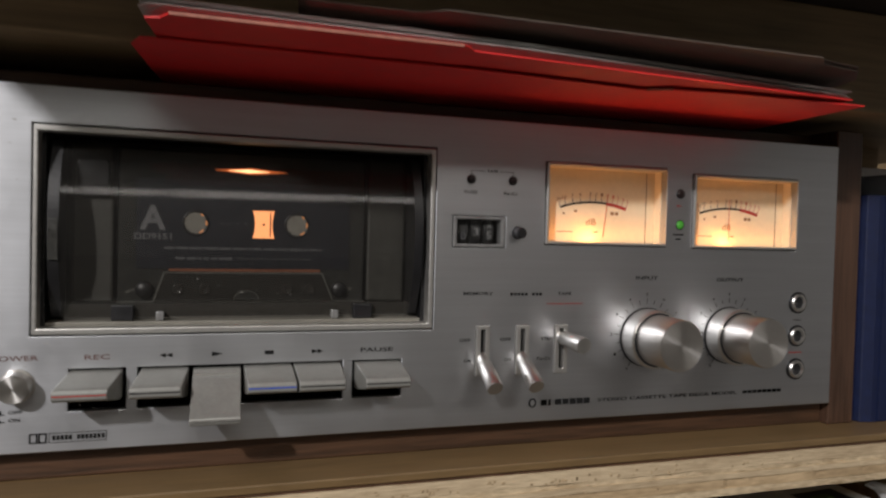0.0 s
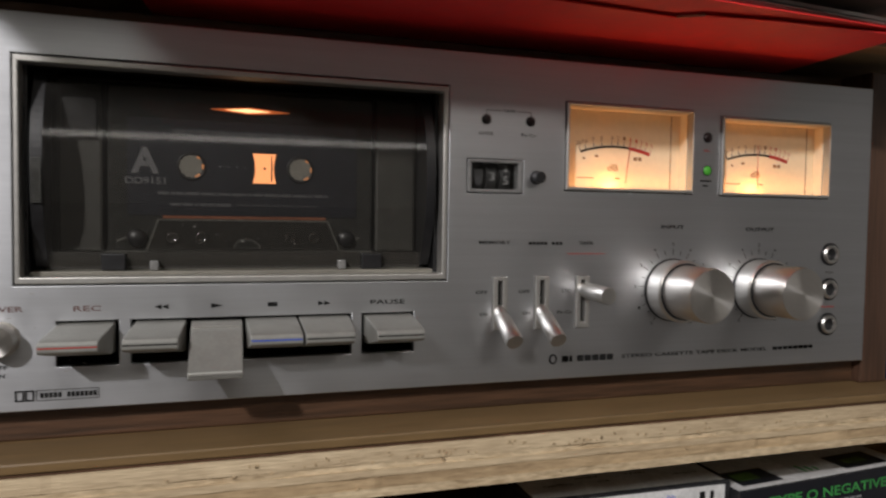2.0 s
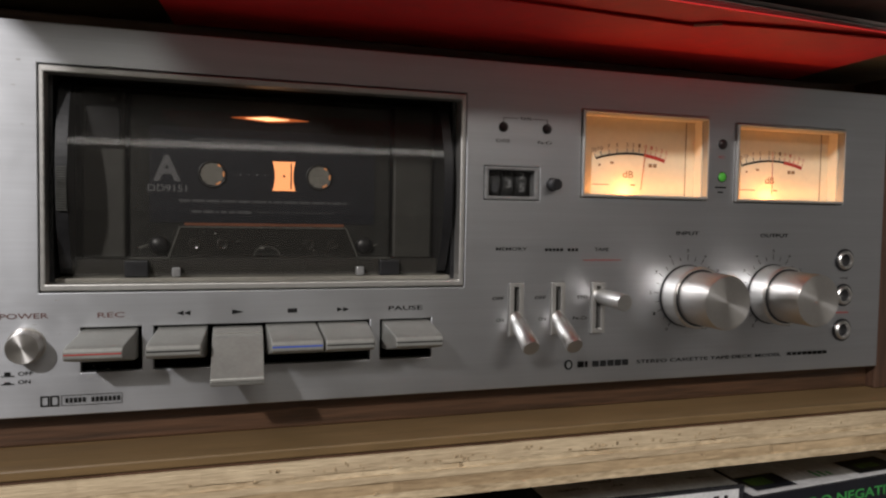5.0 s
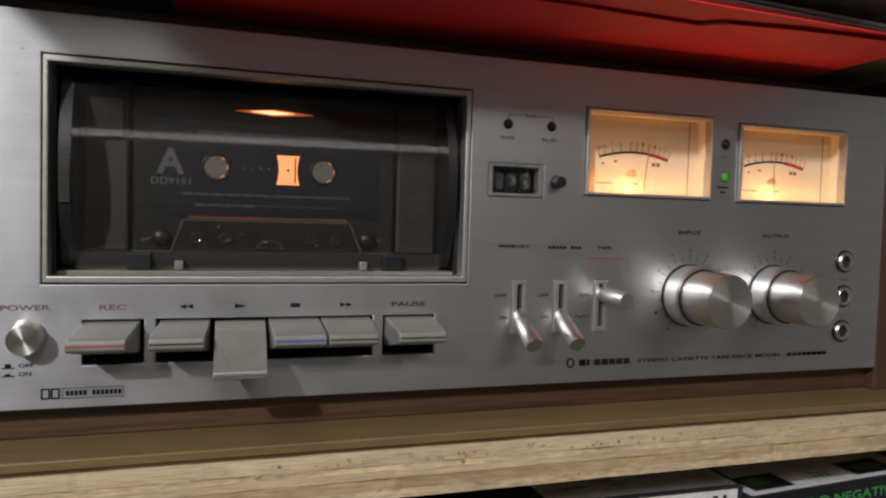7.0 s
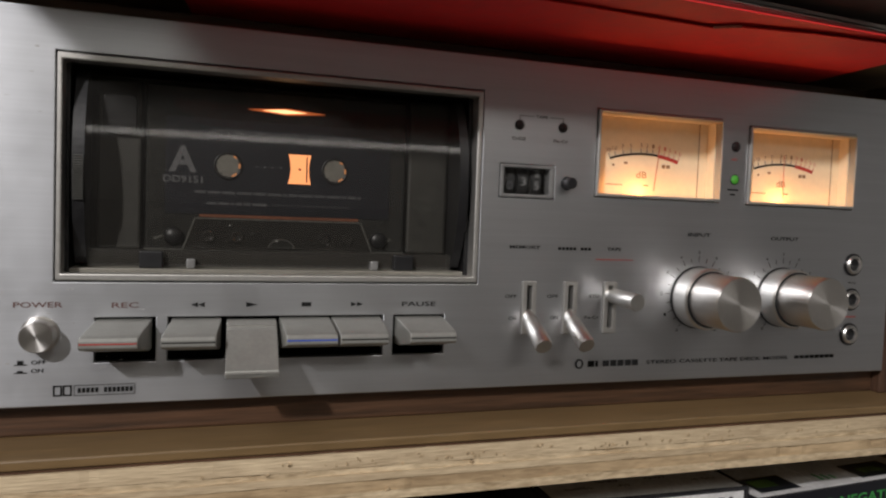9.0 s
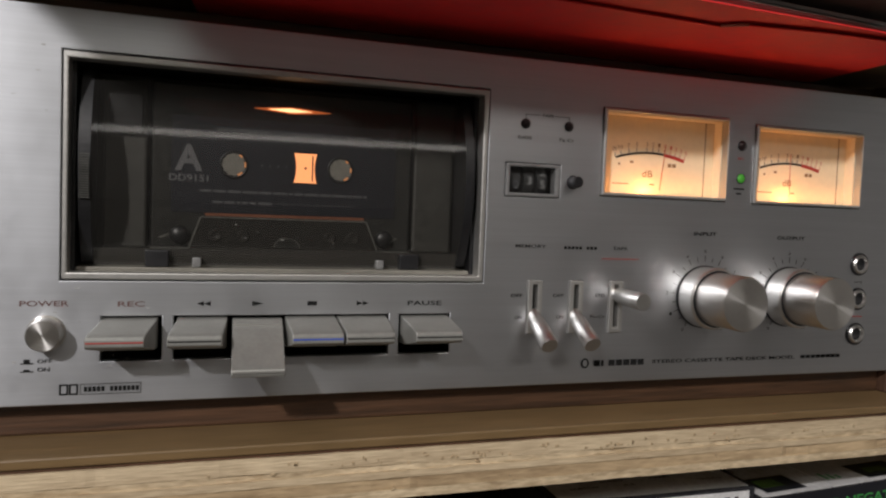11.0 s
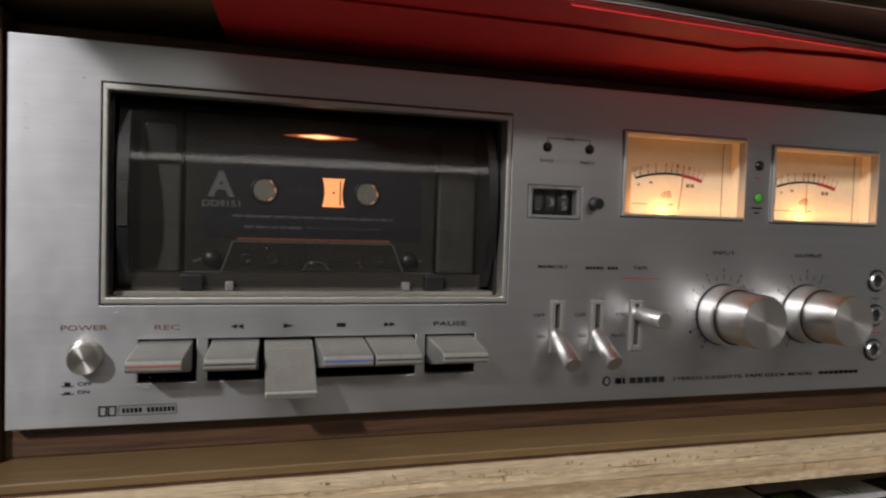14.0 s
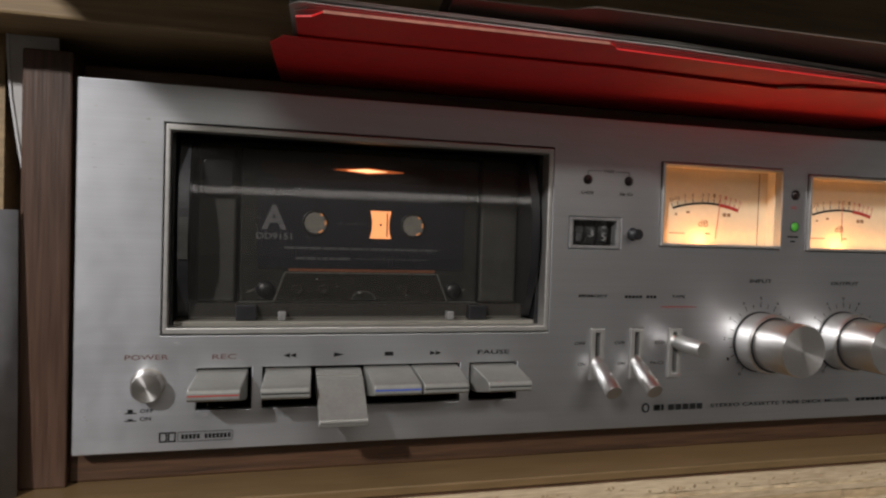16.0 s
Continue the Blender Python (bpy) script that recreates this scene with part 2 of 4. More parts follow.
def prism(outline, y0, y1, bm=None):
    """An outline of (x, z) points, drawn out from y0 to y1."""
    bm = bm or bmesh.new()
    a = [bm.verts.new((x, y0, z)) for x, z in outline]
    b = [bm.verts.new((x, y1, z)) for x, z in outline]
    bm.faces.new(a)
    bm.faces.new(b[::-1])
    for i in range(len(a)):
        j = (i + 1) % len(a)
        bm.faces.new([a[j], a[i], b[i], b[j]])
    return bm


def slab(outline, z0, z1, bm=None):
    """An outline of (x, y) points, drawn out from z0 to z1."""
    bm = bm or bmesh.new()
    a = [bm.verts.new((x, y, z0)) for x, y in outline]
    b = [bm.verts.new((x, y, z1)) for x, y in outline]
    bm.faces.new(a[::-1])
    bm.faces.new(b)
    for i in range(len(a)):
        j = (i + 1) % len(a)
        bm.faces.new([a[i], a[j], b[j], b[i]])
    return bm


def turned(profile, steps=48, bm=None, at=(0, 0, 0)):
    """A solid turned round the y axis: profile rows of (radius, y)."""
    bm = bm or bmesh.new()
    rings = []
    for r, y in profile:
        if r < 1e-7:
            rings.append([bm.verts.new((at[0], at[1] + y, at[2]))])
        else:
            rings.append([bm.verts.new((at[0] + r * math.cos(2 * math.pi * i / steps), at[1] + y, at[2] + r * math.sin(2 * math.pi * i / steps))) for i in range(steps)])
    for a, b in zip(rings, rings[1:]):
        for i in range(steps):
            j = (i + 1) % steps
            if len(a) == 1:
                bm.faces.new([a[0], b[j], b[i]])
            elif len(b) == 1:
                bm.faces.new([a[i], a[j], b[0]])
            else:
                bm.faces.new([a[i], a[j], b[j], b[i]])
    return bm


def sharp(ob, angle=35):
    ob.data.set_sharp_from_angle(angle=radians(angle))
    return ob


def lettering(body, x0, x1, z, height, y, mat, parent, name="lettering", bold=0.0, label=""):
    """Raised words that fill x0..x1 at height z."""
    curve = bpy.data.curves.new("words", "FONT")
    curve.body, curve.align_x, curve.align_y, curve.size, curve.extrude = body, "LEFT", "BOTTOM_BASELINE", 1.0, 0.0
    curve.offset = bold
    curve.resolution_u = 3
    tmp = bpy.data.objects.new("words", curve)
    scene.collection.objects.link(tmp)
    bpy.context.view_layer.update()
    data = bpy.data.meshes.new_from_object(tmp.evaluated_get(bpy.context.evaluated_depsgraph_get()))
    bpy.data.objects.remove(tmp)
    bpy.data.curves.remove(curve)
    co = np.array([v.co[:] for v in data.vertices])
    lo, hi = co.min(axis=0), co.max(axis=0)
    for v in data.vertices:
        u = (v.co.x - lo[0]) / (hi[0] - lo[0])
        w = (v.co.y - lo[1]) / (hi[1] - lo[1])
        v.co = (x0 + u * (x1 - x0), y, z + w * height)
    data.name = name
    data.materials.clear()
    data.materials.append(mat)
    ob = new(name, data)
    ob.parent = parent
    if label:
        ob["label"] = label
    return ob


def bars(rows, y, mat, parent, name="printed_bar", thick=0.0001):
    for x0, x1, z0, z1 in rows:
        part(name, box(x0, x1, y - thick, y, z0, z1), mat, parent)


# ---- the room and the shelf unit ----
def structure(name, bm, mat, label, bevel=0.0):
    ob = mesh_object(name, bm, mat, None, "", bevel)
    return tagged(ob, label, name.split("_")[0], "", "structure")


structure("floor", box(-2.2, 2.6, -3.2, 0.6, -1.05, -1.0), CARPET, "brown carpeted room floor below the shelves")
structure("ceiling", box(-2.2, 2.6, -3.2, 0.6, 1.5, 1.55), WALLPAINT, "plain off-white room ceiling over the shelves")
structure("wall_north", box(-2.2, 2.6, 0.55, 0.6, -1.0, 1.5), WALLPAINT, "plain wall behind the wooden shelf unit")
structure("wall_south", box(-2.2, 2.6, -3.2, -3.15, -1.0, 1.5), WALLPAINT, "plain wall across the room from the shelves")
structure("wall_west", box(-2.2, -2.15, -3.15, 0.55, -1.0, 1.5), WALLPAINT, "plain side wall of the room")
structure("wall_east", box(2.55, 2.6, -3.15, 0.55, -1.0, 1.5), WALLPAINT, "plain side wall of the room beyond the books")

# plywood shelf that carries the deck: a stained top, then the bare layers of its edge
SHELF_Z, SHELF_Y = 0.008, -0.0195
shelf = thing("plywood_shelf", "thick plywood shelf with stained top and bare layered edge", "shelf", kind="structure")
part("stained_top", box(-0.16, 0.62, SHELF_Y + 0.001, 0.36, SHELF_Z - 0.0035, SHELF_Z), BOARD, shelf, "brown stained top veneer", 0.0006)


def rough_layer(z0, z1, y, depth, mat, seed, label):
    """One veneer of the plywood edge, with a slightly chipped face."""
    rnd = random.Random(seed)
    bm = bmesh.new()
    cols = 260
    rows = []
    for i in range(cols + 1):
        x = -0.16 + 0.78 * i / cols
        chip = depth * max(0, noise.noise((x * 60, seed * 3.1, 0)) + 0.35 * noise.noise((x * 260, seed, 5)))
        up = depth * 0.7 * noise.noise((x * 45, seed * 7.7, 2))
        face = y + chip + rnd.uniform(0, 0.00012)
        rows.append([bm.verts.new((x, face, z0)), bm.verts.new((x, face + chip * 0.4, z1 + min(0, up))), bm.verts.new((x, 0.36, z1)), bm.verts.new((x, 0.36, z0))])
    for a, b in zip(rows, rows[1:]):
        for k in range(4):
            bm.faces.new([a[k], b[k], b[(k + 1) % 4], a[(k + 1) % 4]])
    bm.faces.new(rows[0])
    bm.faces.new(rows[-1][::-1])
    part("plywood_layer", bm, mat, shelf, label)


rough_layer(0.0034, 0.0043, SHELF_Y + 0.0012, 0.0004, WALNUT, 1, "dark glue line")
rough_layer(-0.0022, 0.0034, SHELF_Y, 0.0005, PLY_PALE, 2, "pale smooth plywood layer")
rough_layer(-0.0046, -0.0022, SHELF_Y + 0.0002, 0.0013, PLY, 3, "chipped plywood layer")
rough_layer(-0.0072, -0.0046, SHELF_Y - 0.0004, 0.0006, PLY_PALE, 4, "pale yellow plywood layer")
rough_layer(-0.0118, -0.0072, SHELF_Y + 0.0001, 0.0009, PLY_DARK, 5, "brown plywood layer")
rough_layer(-0.0152, -0.0118, SHELF_Y, 0.0009, PLY, 6, "pale lower plywood layer")

# gouges in the chipped layer
rnd = random.Random(21)
bm = bmesh.new()
for i in range(80):
    x = rnd.choice((rnd.uniform(0.06, 0.30), rnd.uniform(0.10, 0.40)))
    w, h = rnd.uniform(0.0004, 0.0018), rnd.uniform(0.0004, 0.0013)
    z = rnd.gauss(-0.0008, 0.0009) if i % 6 else rnd.uniform(-0.013, -0.006)
    y = SHELF_Y - 0.0002
    lean = rnd.uniform(-0.4, 0.4) * w
    v = [bm.verts.new(p) for p in ((x, y, z), (x + w * 0.6, y, z - h * 0.15), (x + w + lean, y, z + h * 0.7), (x + w * 0.3 + lean, y, z + h))]
    b = [bm.verts.new((p.co.x, y + 0.0012, p.co.z)) for p in v]
    bm.faces.new(v)
    for k in range(4):
        bm.faces.new([v[k], b[k], b[(k + 1) % 4], v[(k + 1) % 4]])
tagged(part("gouges", bm, GOUGE, shelf, "dark gouges and chips"), kind="stuff")

# the rest of the shelf unit
structure("shelf_back", box(-0.16, 0.9, 0.365, 0.38, -1.0, 0.6), OLD_WOOD, "brown back board of the shelf unit")
structure("shelf_side", box(-0.052, -0.0262, 0.012, 0.36, SHELF_Z, 0.1722), OLD_WOOD, "old brown side of the shelf unit")
structure("upper_shelf", box(-0.16, 0.62, -0.0195, 0.36, 0.1722, 0.222), OLD_WOOD, "thick old brown wooden shelf above the deck", 0.001)
structure("shelf_post", box(0.5155, 0.5335, 0.084, 0.36, SHELF_Z, 0.1722), OLD_WOOD, "pale wooden upright between two shelf bays", 0.001)
structure("lower_post", box(0.497, 0.53, -0.012, 0.36, -1.0, -0.0155), PINE, "pale wooden upright under the plywood shelf", 0.001)
structure("lower_side", box(-0.16, -0.13, 0.0, 0.36, -1.0, -0.0155), PINE, "pale pine side of the shelf unit, low down")
structure("lower_shelf", box(-0.128, 0.495, 0.0, 0.36, -0.16, -0.145), OLD_WOOD, "lower wooden shelf in shade under the deck")

# ---- the cassette deck ----
DECK = thing("cassette_deck", "silver front-loading stereo cassette deck in a walnut case", "cassette deck", at=(0, 0, SHELF_Z))


def deck(name, bm, mat, parent=None, label="", bevel=0.0, smooth=False):
    """A part of the deck, built in place."""
    ob = part(name, bm, mat, parent or DECK, label, bevel, smooth)
    if parent is None or parent == DECK:
        ob.matrix_parent_inverse = Matrix.Translation((0, 0, -SHELF_Z))
    return ob


PX1, PZ0, PZ1 = 0.409, 0.0205, 0.1572
WIN = (0.0294, 0.1856, 0.0640, 0.1432)
SLOTS = [(0.0425, 0.0625, 0.0355, 0.0515), (0.0665, 0.1463, 0.0355, 0.0515), (0.1505, 0.1717, 0.0355, 0.0515)]
M1 = (0.2380, 0.3032, 0.1021, 0.1402)
M2 = (0.3180, 0.3826, 0.1017, 0.1385)
COUNT = (0.1936, 0.2188, 0.1000, 0.1142)
SW = [0.2090, 0.2284, 0.2479]
holes = [WIN, *SLOTS, M1, M2, COUNT] + [(x - 0.0033, x + 0.0033, 0.0427, 0.0654) for x in SW]
panel = deck("front_panel", plate(0, PX1, PZ0, PZ1, 0.0, 0.004, holes), ALU, None, "brushed aluminium front panel", 0.0004)
deck("side_board", box(-0.0185, -0.0022, 0.003, 0.32, SHELF_Z, 0.1665), WALNUT_UP, None, "walnut side board", 0.0008)
deck("side_board", box(0.4115, 0.4290, 0.003, 0.32, SHELF_Z, 0.1665), WALNUT_UP, None, "walnut side board", 0.0008)
deck("top_board", box(-0.0022, 0.4115, 0.022, 0.32, 0.158, 0.1660), WALNUT, None, "walnut top board", 0.0008)
deck("bottom_rail", box(-0.0022, 0.4115, 0.008, 0.32, SHELF_Z, 0.0195), WALNUT, None, "walnut bottom rail", 0.0008)
deck("chassis", plate(0.0005, 0.4085, 0.0205, 0.157, 0.05, 0.30, []), BLACK, None, "black chassis box")
deck("chassis_floor", box(0.001, 0.408, 0.0045, 0.05, 0.0205, 0.024), BLACK, None, "black chassis floor")

# window frame and loading bay
frame_ob = deck("window_frame", plate(WIN[0] + 0.0006, WIN[1] - 0.0006, WIN[2] + 0.0006, WIN[3] - 0.0006, -0.0012, 0.006, [(0.0317, 0.1829, 0.0670, 0.1402)]), FRAME, None, "satin silver window frame", 0.0005)
bay = deck("loading_bay", plate(0.0300, 0.1850, 0.0645, 0.1428, 0.0061, 0.048, [(0.0330, 0.1815, 0.0662, 0.1405)]), BLACK, None, "black loading bay")
deck("bay_back", box(0.030, 0.185, 0.030, 0.034, 0.0645, 0.1428), HOLDER, None, "brown grey bay back")
deck("bay_sill", box(0.0332, 0.1813, 0.0062, 0.020, 0.0664, 0.0684), SILL, None, "grey plastic sill", 0.0003)
for bx in (0.0600, 0.1558):
    deck("rubber_pad", box(bx - 0.0041, bx + 0.0041, 0.0070, 0.0115, 0.0685, 0.0748), BLACK, None, "black rubber pad", 0.0005)
for bx in (0.0738, 0.1437):
    deck("clip", box(bx - 0.0016, bx + 0.0016, 0.0068, 0.0110, 0.0685, 0.0722), SMOKE, None, "clear retaining clip", 0.0006)
# holder plates at both sides of the cassette
for hx0, hx1 in ((0.0405, 0.0555), (0.1590, 0.1760)):
    deck("holder_plate", box(hx0, hx1, 0.016, 0.029, 0.075, 0.1385), HOLDER, None, "brown grey holder plate", 0.001)
deck("guide_block", prism([(0.0425 + 0.0115 * a, 0.1175 + 0.0145 * b) for a, b in ((0.1, 0), (0.9, 0), (1, 0.1), (1, 0.9), (0.9, 1), (0.1, 1), (0, 0.9), (0, 0.1))], 0.0135, 0.0158), BLACK, None, "dark guide block", 0.0004)


def arc_profile(z0, z1, bulge, back, count=28):
    """Points (y, z) of a shallow arc that bulges towards the viewer."""
    half = (z1 - z0) / 2
    r = (half * half + bulge * bulge) / (2 * bulge)
    out = []
    for i in range(count + 1):
        z = -half + 2 * half * i / count
        out.append((back - (math.sqrt(r * r - z * z) - (r - bulge)), (z0 + z1) / 2 + z))
    return out


ARC = arc_profile(0.0700, 0.1385, 0.0095, 0.0098)
bm = bmesh.new()
rows = [[bm.verts.new((x, y, z)) for y, z in ARC] for x in (0.0385, 0.1765)]
for i in range(len(ARC) - 1):
    bm.faces.new([rows[0][i], rows[1][i], rows[1][i + 1], rows[0][i + 1]])
cover = deck("door_cover", bm, COVER, None, "smoked clear curved door cover", smooth=True)
cover.visible_shadow = False
lower = deck("cover_lip", box(0.0385, 0.1765, 0.0098, 0.0104, 0.0688, 0.0752), CLEAR, None, "clear lower lip")
lower.visible_shadow = False
for x0, x1 in ((0.0345, 0.0384), (0.1766, 0.1803)):
    bm = bmesh.new()
    a = [bm.verts.new((x0, y, z)) for y, z in ARC] + [bm.verts.new((x0, 0.016, ARC[-1][1])), bm.verts.new((x0, 0.016, ARC[0][1]))]
    b = [bm.verts.new((x1, v.co.y, v.co.z)) for v in a]
    bm.faces.new(a)
    bm.faces.new(b[::-1])
    for i in range(len(a)):
        j = (i + 1) % len(a)
        bm.faces.new([a[j], a[i], b[i], b[j]])
    end = deck("cover_end", bm, BLACK, None, "ribbed black cover end")
    if x0 < 0.1:
        bm = bmesh.new()
        for y, z in arc_profile(0.0930, 0.1080, 0.0006, 0.0006, 36)[::2]:
            box(x0 + 0.0004, x1 - 0.0002, y - 0.0005, y + 0.0012, z - 0.00016, z + 0.00016, bm)
        part("rib_strip", bm, DULL, end, "fine pale ribs")

# bay lamp behind the cassette's upper edge
lens = []
for k, (w, h, mat, y) in enumerate(((0.0150, 0.0013, GLOW_RIM, 0.0141), (0.0085, 0.0008, GLOW_CORE, 0.0139))):
    pts = []
    for i in range(40):
        a = 2 * math.pi * i / 40
        c, s = math.cos(a), math.sin(a)
        pts.append((0.1085 - 0.001 * k + w * c, 0.1300 + h * s * (1 - 0.75 * abs(c))))
    lens.append(deck("bay_lamp" if k == 0 else "lamp_core", prism(pts, y, y + 0.0004), mat, None if k == 0 else lens[0], "glowing orange bay lamp" if k == 0 else "white hot core"))


def key(back, front, stripe=None, pressed=False):
    """A piano key: (x0, x1) where it leaves its slot and along its front lip. Hinged at the top; a pressed one hangs down."""
    if pressed:
        prof = [(0.003, 0.0502), (-0.0005, 0.0500), (-0.0030, 0.0484), (-0.0060, 0.0474), (-0.0215, 0.0372), (-0.0236, 0.0360), (-0.0242, 0.0347), (-0.0236, 0.0334), (-0.0215, 0.0330), (-0.004, 0.0400), (0.003, 0.0410)]
    else:
        prof = [(0.003, 0.0508), (-0.0010, 0.0504), (-0.0170, 0.0478), (-0.0188, 0.0472), (-0.0195, 0.0462), (-0.0195, 0.0440), (-0.0185, 0.0432), (-0.004, 0.0400), (0.003, 0.0395)]
    far = min(y for y, z in prof)

    def across(y):
        u = max(0.0, y / far)
        return back[0] + (front[0] - back[0]) * u, back[1] + (front[1] - back[1]) * u

    bm = bmesh.new()
    a = [bm.verts.new((across(y)[0], y, z)) for y, z in prof]
    b = [bm.verts.new((across(y)[1], y, z)) for y, z in prof]
    bm.faces.new(a)
    bm.faces.new(b[::-1])
    for i in range(len(a)):
        j = (i + 1) % len(a)
        bm.faces.new([a[j], a[i], b[i], b[j]])
    ob = deck("piano_key", bm, KEY, None, "grey satin pressed play key" if pressed else "grey satin piano key", 0.0004)
    x0, x1 = front
    if pressed:
        # silver strip stands in for the highlight along the pressed lip
        part("key_lip", box(x0 + 0.0002, x1 - 0.0002, -0.0246, -0.0239, 0.0350, 0.0356), FRAME, ob, "bright strip painting the highlight on the lip")
        part("key_crest", box(x0 + 0.0008, x1 - 0.0002, -0.0036, -0.0028, 0.0480, 0.0486), FRAME, ob, "bright line along the crest")
    else:
        part("key_groove", box(x0 + 0.0003, x1 - 0.0003, -0.0197, -0.0194, 0.0452, 0.0456), stripe or INK, ob, "coloured line" if stripe else "dark groove")
    return ob


key((0.0428, 0.0612), (0.0400, 0.0582), INK_RED)
key((0.0678, 0.0852), (0.0652, 0.0830))
key((0.0870, 0.1050), (0.0860, 0.1042), pressed=True)
key((0.1062, 0.1252), (0.1068, 0.1253), INK_BLUE)
key((0.1260, 0.1455), (0.1262, 0.1443))
key((0.1516, 0.1712), (0.1524, 0.1708))

# power button
power = deck("power_button", turned([(0.0062, 0.0), (0.0062, -0.0005), (0.0055, -0.0006), (0.0054, -0.0060), (0.0051, -0.0066), (0.0, -0.0066)]), SPUN, None, "spun aluminium power button", smooth=True)
power.location = (0.0254, 0, 0.0458)
sharp(power)

# slide switches
for i, x in enumerate(SW):
    base = deck("slide_switch", plate(x - 0.0032, x + 0.0032, 0.0428, 0.0653, -0.0012, 0.003, [(x - 0.0011, x + 0.0011, 0.0450, 0.0636)]), FRAME, None, "pale switch plate with a dark slot", 0.0003)
    part("slot", box(x - 0.0014, x + 0.0014, 0.0032, 0.0045, 0.0440, 0.0646), BLACK, base)
    up = i == 2
    reach = -0.0222 if up else -0.0195
    bm = turned([(0.0029, 0.001), (0.0029, -0.0035), (0.0034, -0.0042), (0.0036, reach + 0.0006), (0.0034, reach), (0.0, reach)], 32)
    bmesh.ops.transform(bm, matrix=pose(x, 0.0, 0.0595 if up else 0.0505, 2 if up else 31), verts=bm.verts)
    sharp(part("lever", bm, TURNED, base, "polished metal lever", smooth=True))

# level knobs
for kx in (0.2938, 0.3418):
    ring = deck("level_knob", turned([(0.0138, 0.0), (0.0138, -0.0094), (0.0133, -0.0101), (0.0112, -0.0101), (0.0112, -0.008)], 64), TURNED, None, "turned aluminium level knob ring", smooth=True)
    ring.location = (kx, 0, 0.0584)
    sharp(ring)
    cap = part("knob_cap", turned([(0.0116, -0.0090), (0.0119, -0.0100), (0.0117, -0.0276), (0.0113, -0.0282), (0.0, -0.0282)], 64), SPUN, ring, "spun aluminium knob cap", smooth=True)
    sharp(cap)
    part("knob_skirt", turned([(0.0143, 0.0), (0.0143, -0.0007), (0.0136, -0.0007)], 48), BLACK, ring)
    part("knob_gap", turned([(0.0127, -0.0098), (0.0127, -0.0104), (0.0112, -0.0104)], 48), BLACK, ring)

# jacks
for jz in (0.0745, 0.0572, 0.0398):
    jack = deck("headphone_jack" if jz > 0.07 else "microphone_jack", turned([(0.0046, 0.0), (0.0046, -0.0012), (0.0041, -0.0018), (0.0034, -0.0018), (0.0030, -0.0008), (0.0030, 0.002)], 40), TURNED, None, "chrome jack socket", smooth=True)
    jack.location = (0.3852, 0, jz)
    sharp(jack)
    part("socket", turned([(0.0031, -0.0006), (0.0023, -0.0004), (0.0, 0.0)], 24), BLACK, jack)
    part("washer", turned([(0.0056, 0.0), (0.0056, -0.0005), (0.0044, -0.0005)], 40), BLACK, jack)

# indicators
for lx, lz, mat, label in ((0.3108, 0.1282, LED_OFF, "unlit red record lamp"), (0.3110, 0.1131, GLOW_GREEN, "lit green lamp"), (0.2017, 0.1304, LED_OFF, "unlit tape lamp"), (0.2216, 0.1305, LED_OFF, "unlit tape lamp")):
    r = 0.0021 if lx > 0.3 else 0.0018
    led = deck("indicator_lamp", turned([(r, 0.0), (r, -0.0004), (r * 0.7, -0.0009), (0.0, -0.0011)], 24), mat, None, label, smooth=True)
    led.location = (lx, 0, lz)
    part("bezel", turned([(r + 0.0003, 0.0), (r + 0.0003, -0.0004), (r, -0.0004)], 24), BLACK, led)

# tape counter
cf = deck("tape_counter", plate(COUNT[0] + 0.0002, COUNT[1] - 0.0002, COUNT[2] + 0.0002, COUNT[3] - 0.0002, -0.0008, 0.005, [(COUNT[0] + 0.0020, COUNT[1] - 0.0024, COUNT[2] + 0.0018, COUNT[3] - 0.0016)]), SMOKE, None, "three-wheel tape counter", 0.0008)
for i, digit in enumerate(("0", "3", "5")):
    cx = 0.1995 + 0.0061 * i
    wheel = turned([(0.0, -0.0023), (0.0062, -0.0023), (0.0062, 0.0023), (0.0, 0.0023)], 24)
    bmesh.ops.transform(wheel, matrix=pose(cx, 0.0090, 0.1071, 0, 0, 90), verts=wheel.verts)
    w = part("number_wheel", wheel, WHEEL, cf)
    lettering(digit, cx - 0.0012, cx + 0.0012, 0.1052 + (-0.0016, 0.0003, -0.0012)[i], 0.0034, 0.0026, DIM if i else CASSETTE_PRINT, cf, "digit")
lettering("2", 0.2105, 0.2129, 0.1094, 0.0028, 0.0026, DIM, cf, "digit")
pane = part("counter_pane", box(COUNT[0] + 0.0019, COUNT[1] - 0.0023, 0.0004, 0.0008, COUNT[2] + 0.0017, COUNT[3] - 0.0015), PANE, cf, "clear pane")
pane.visible_shadow = False
reset = deck("reset_button", turned([(0.0030, 0.0), (0.0028, -0.0008), (0.0024, -0.0012), (0.0024, -0.0046), (0.0019, -0.0052), (0.0, -0.0052)], 32), BLACK, None, "black counter reset button", smooth=True)
reset.location = (0.2248, 0, 0.1072)
sharp(reset)


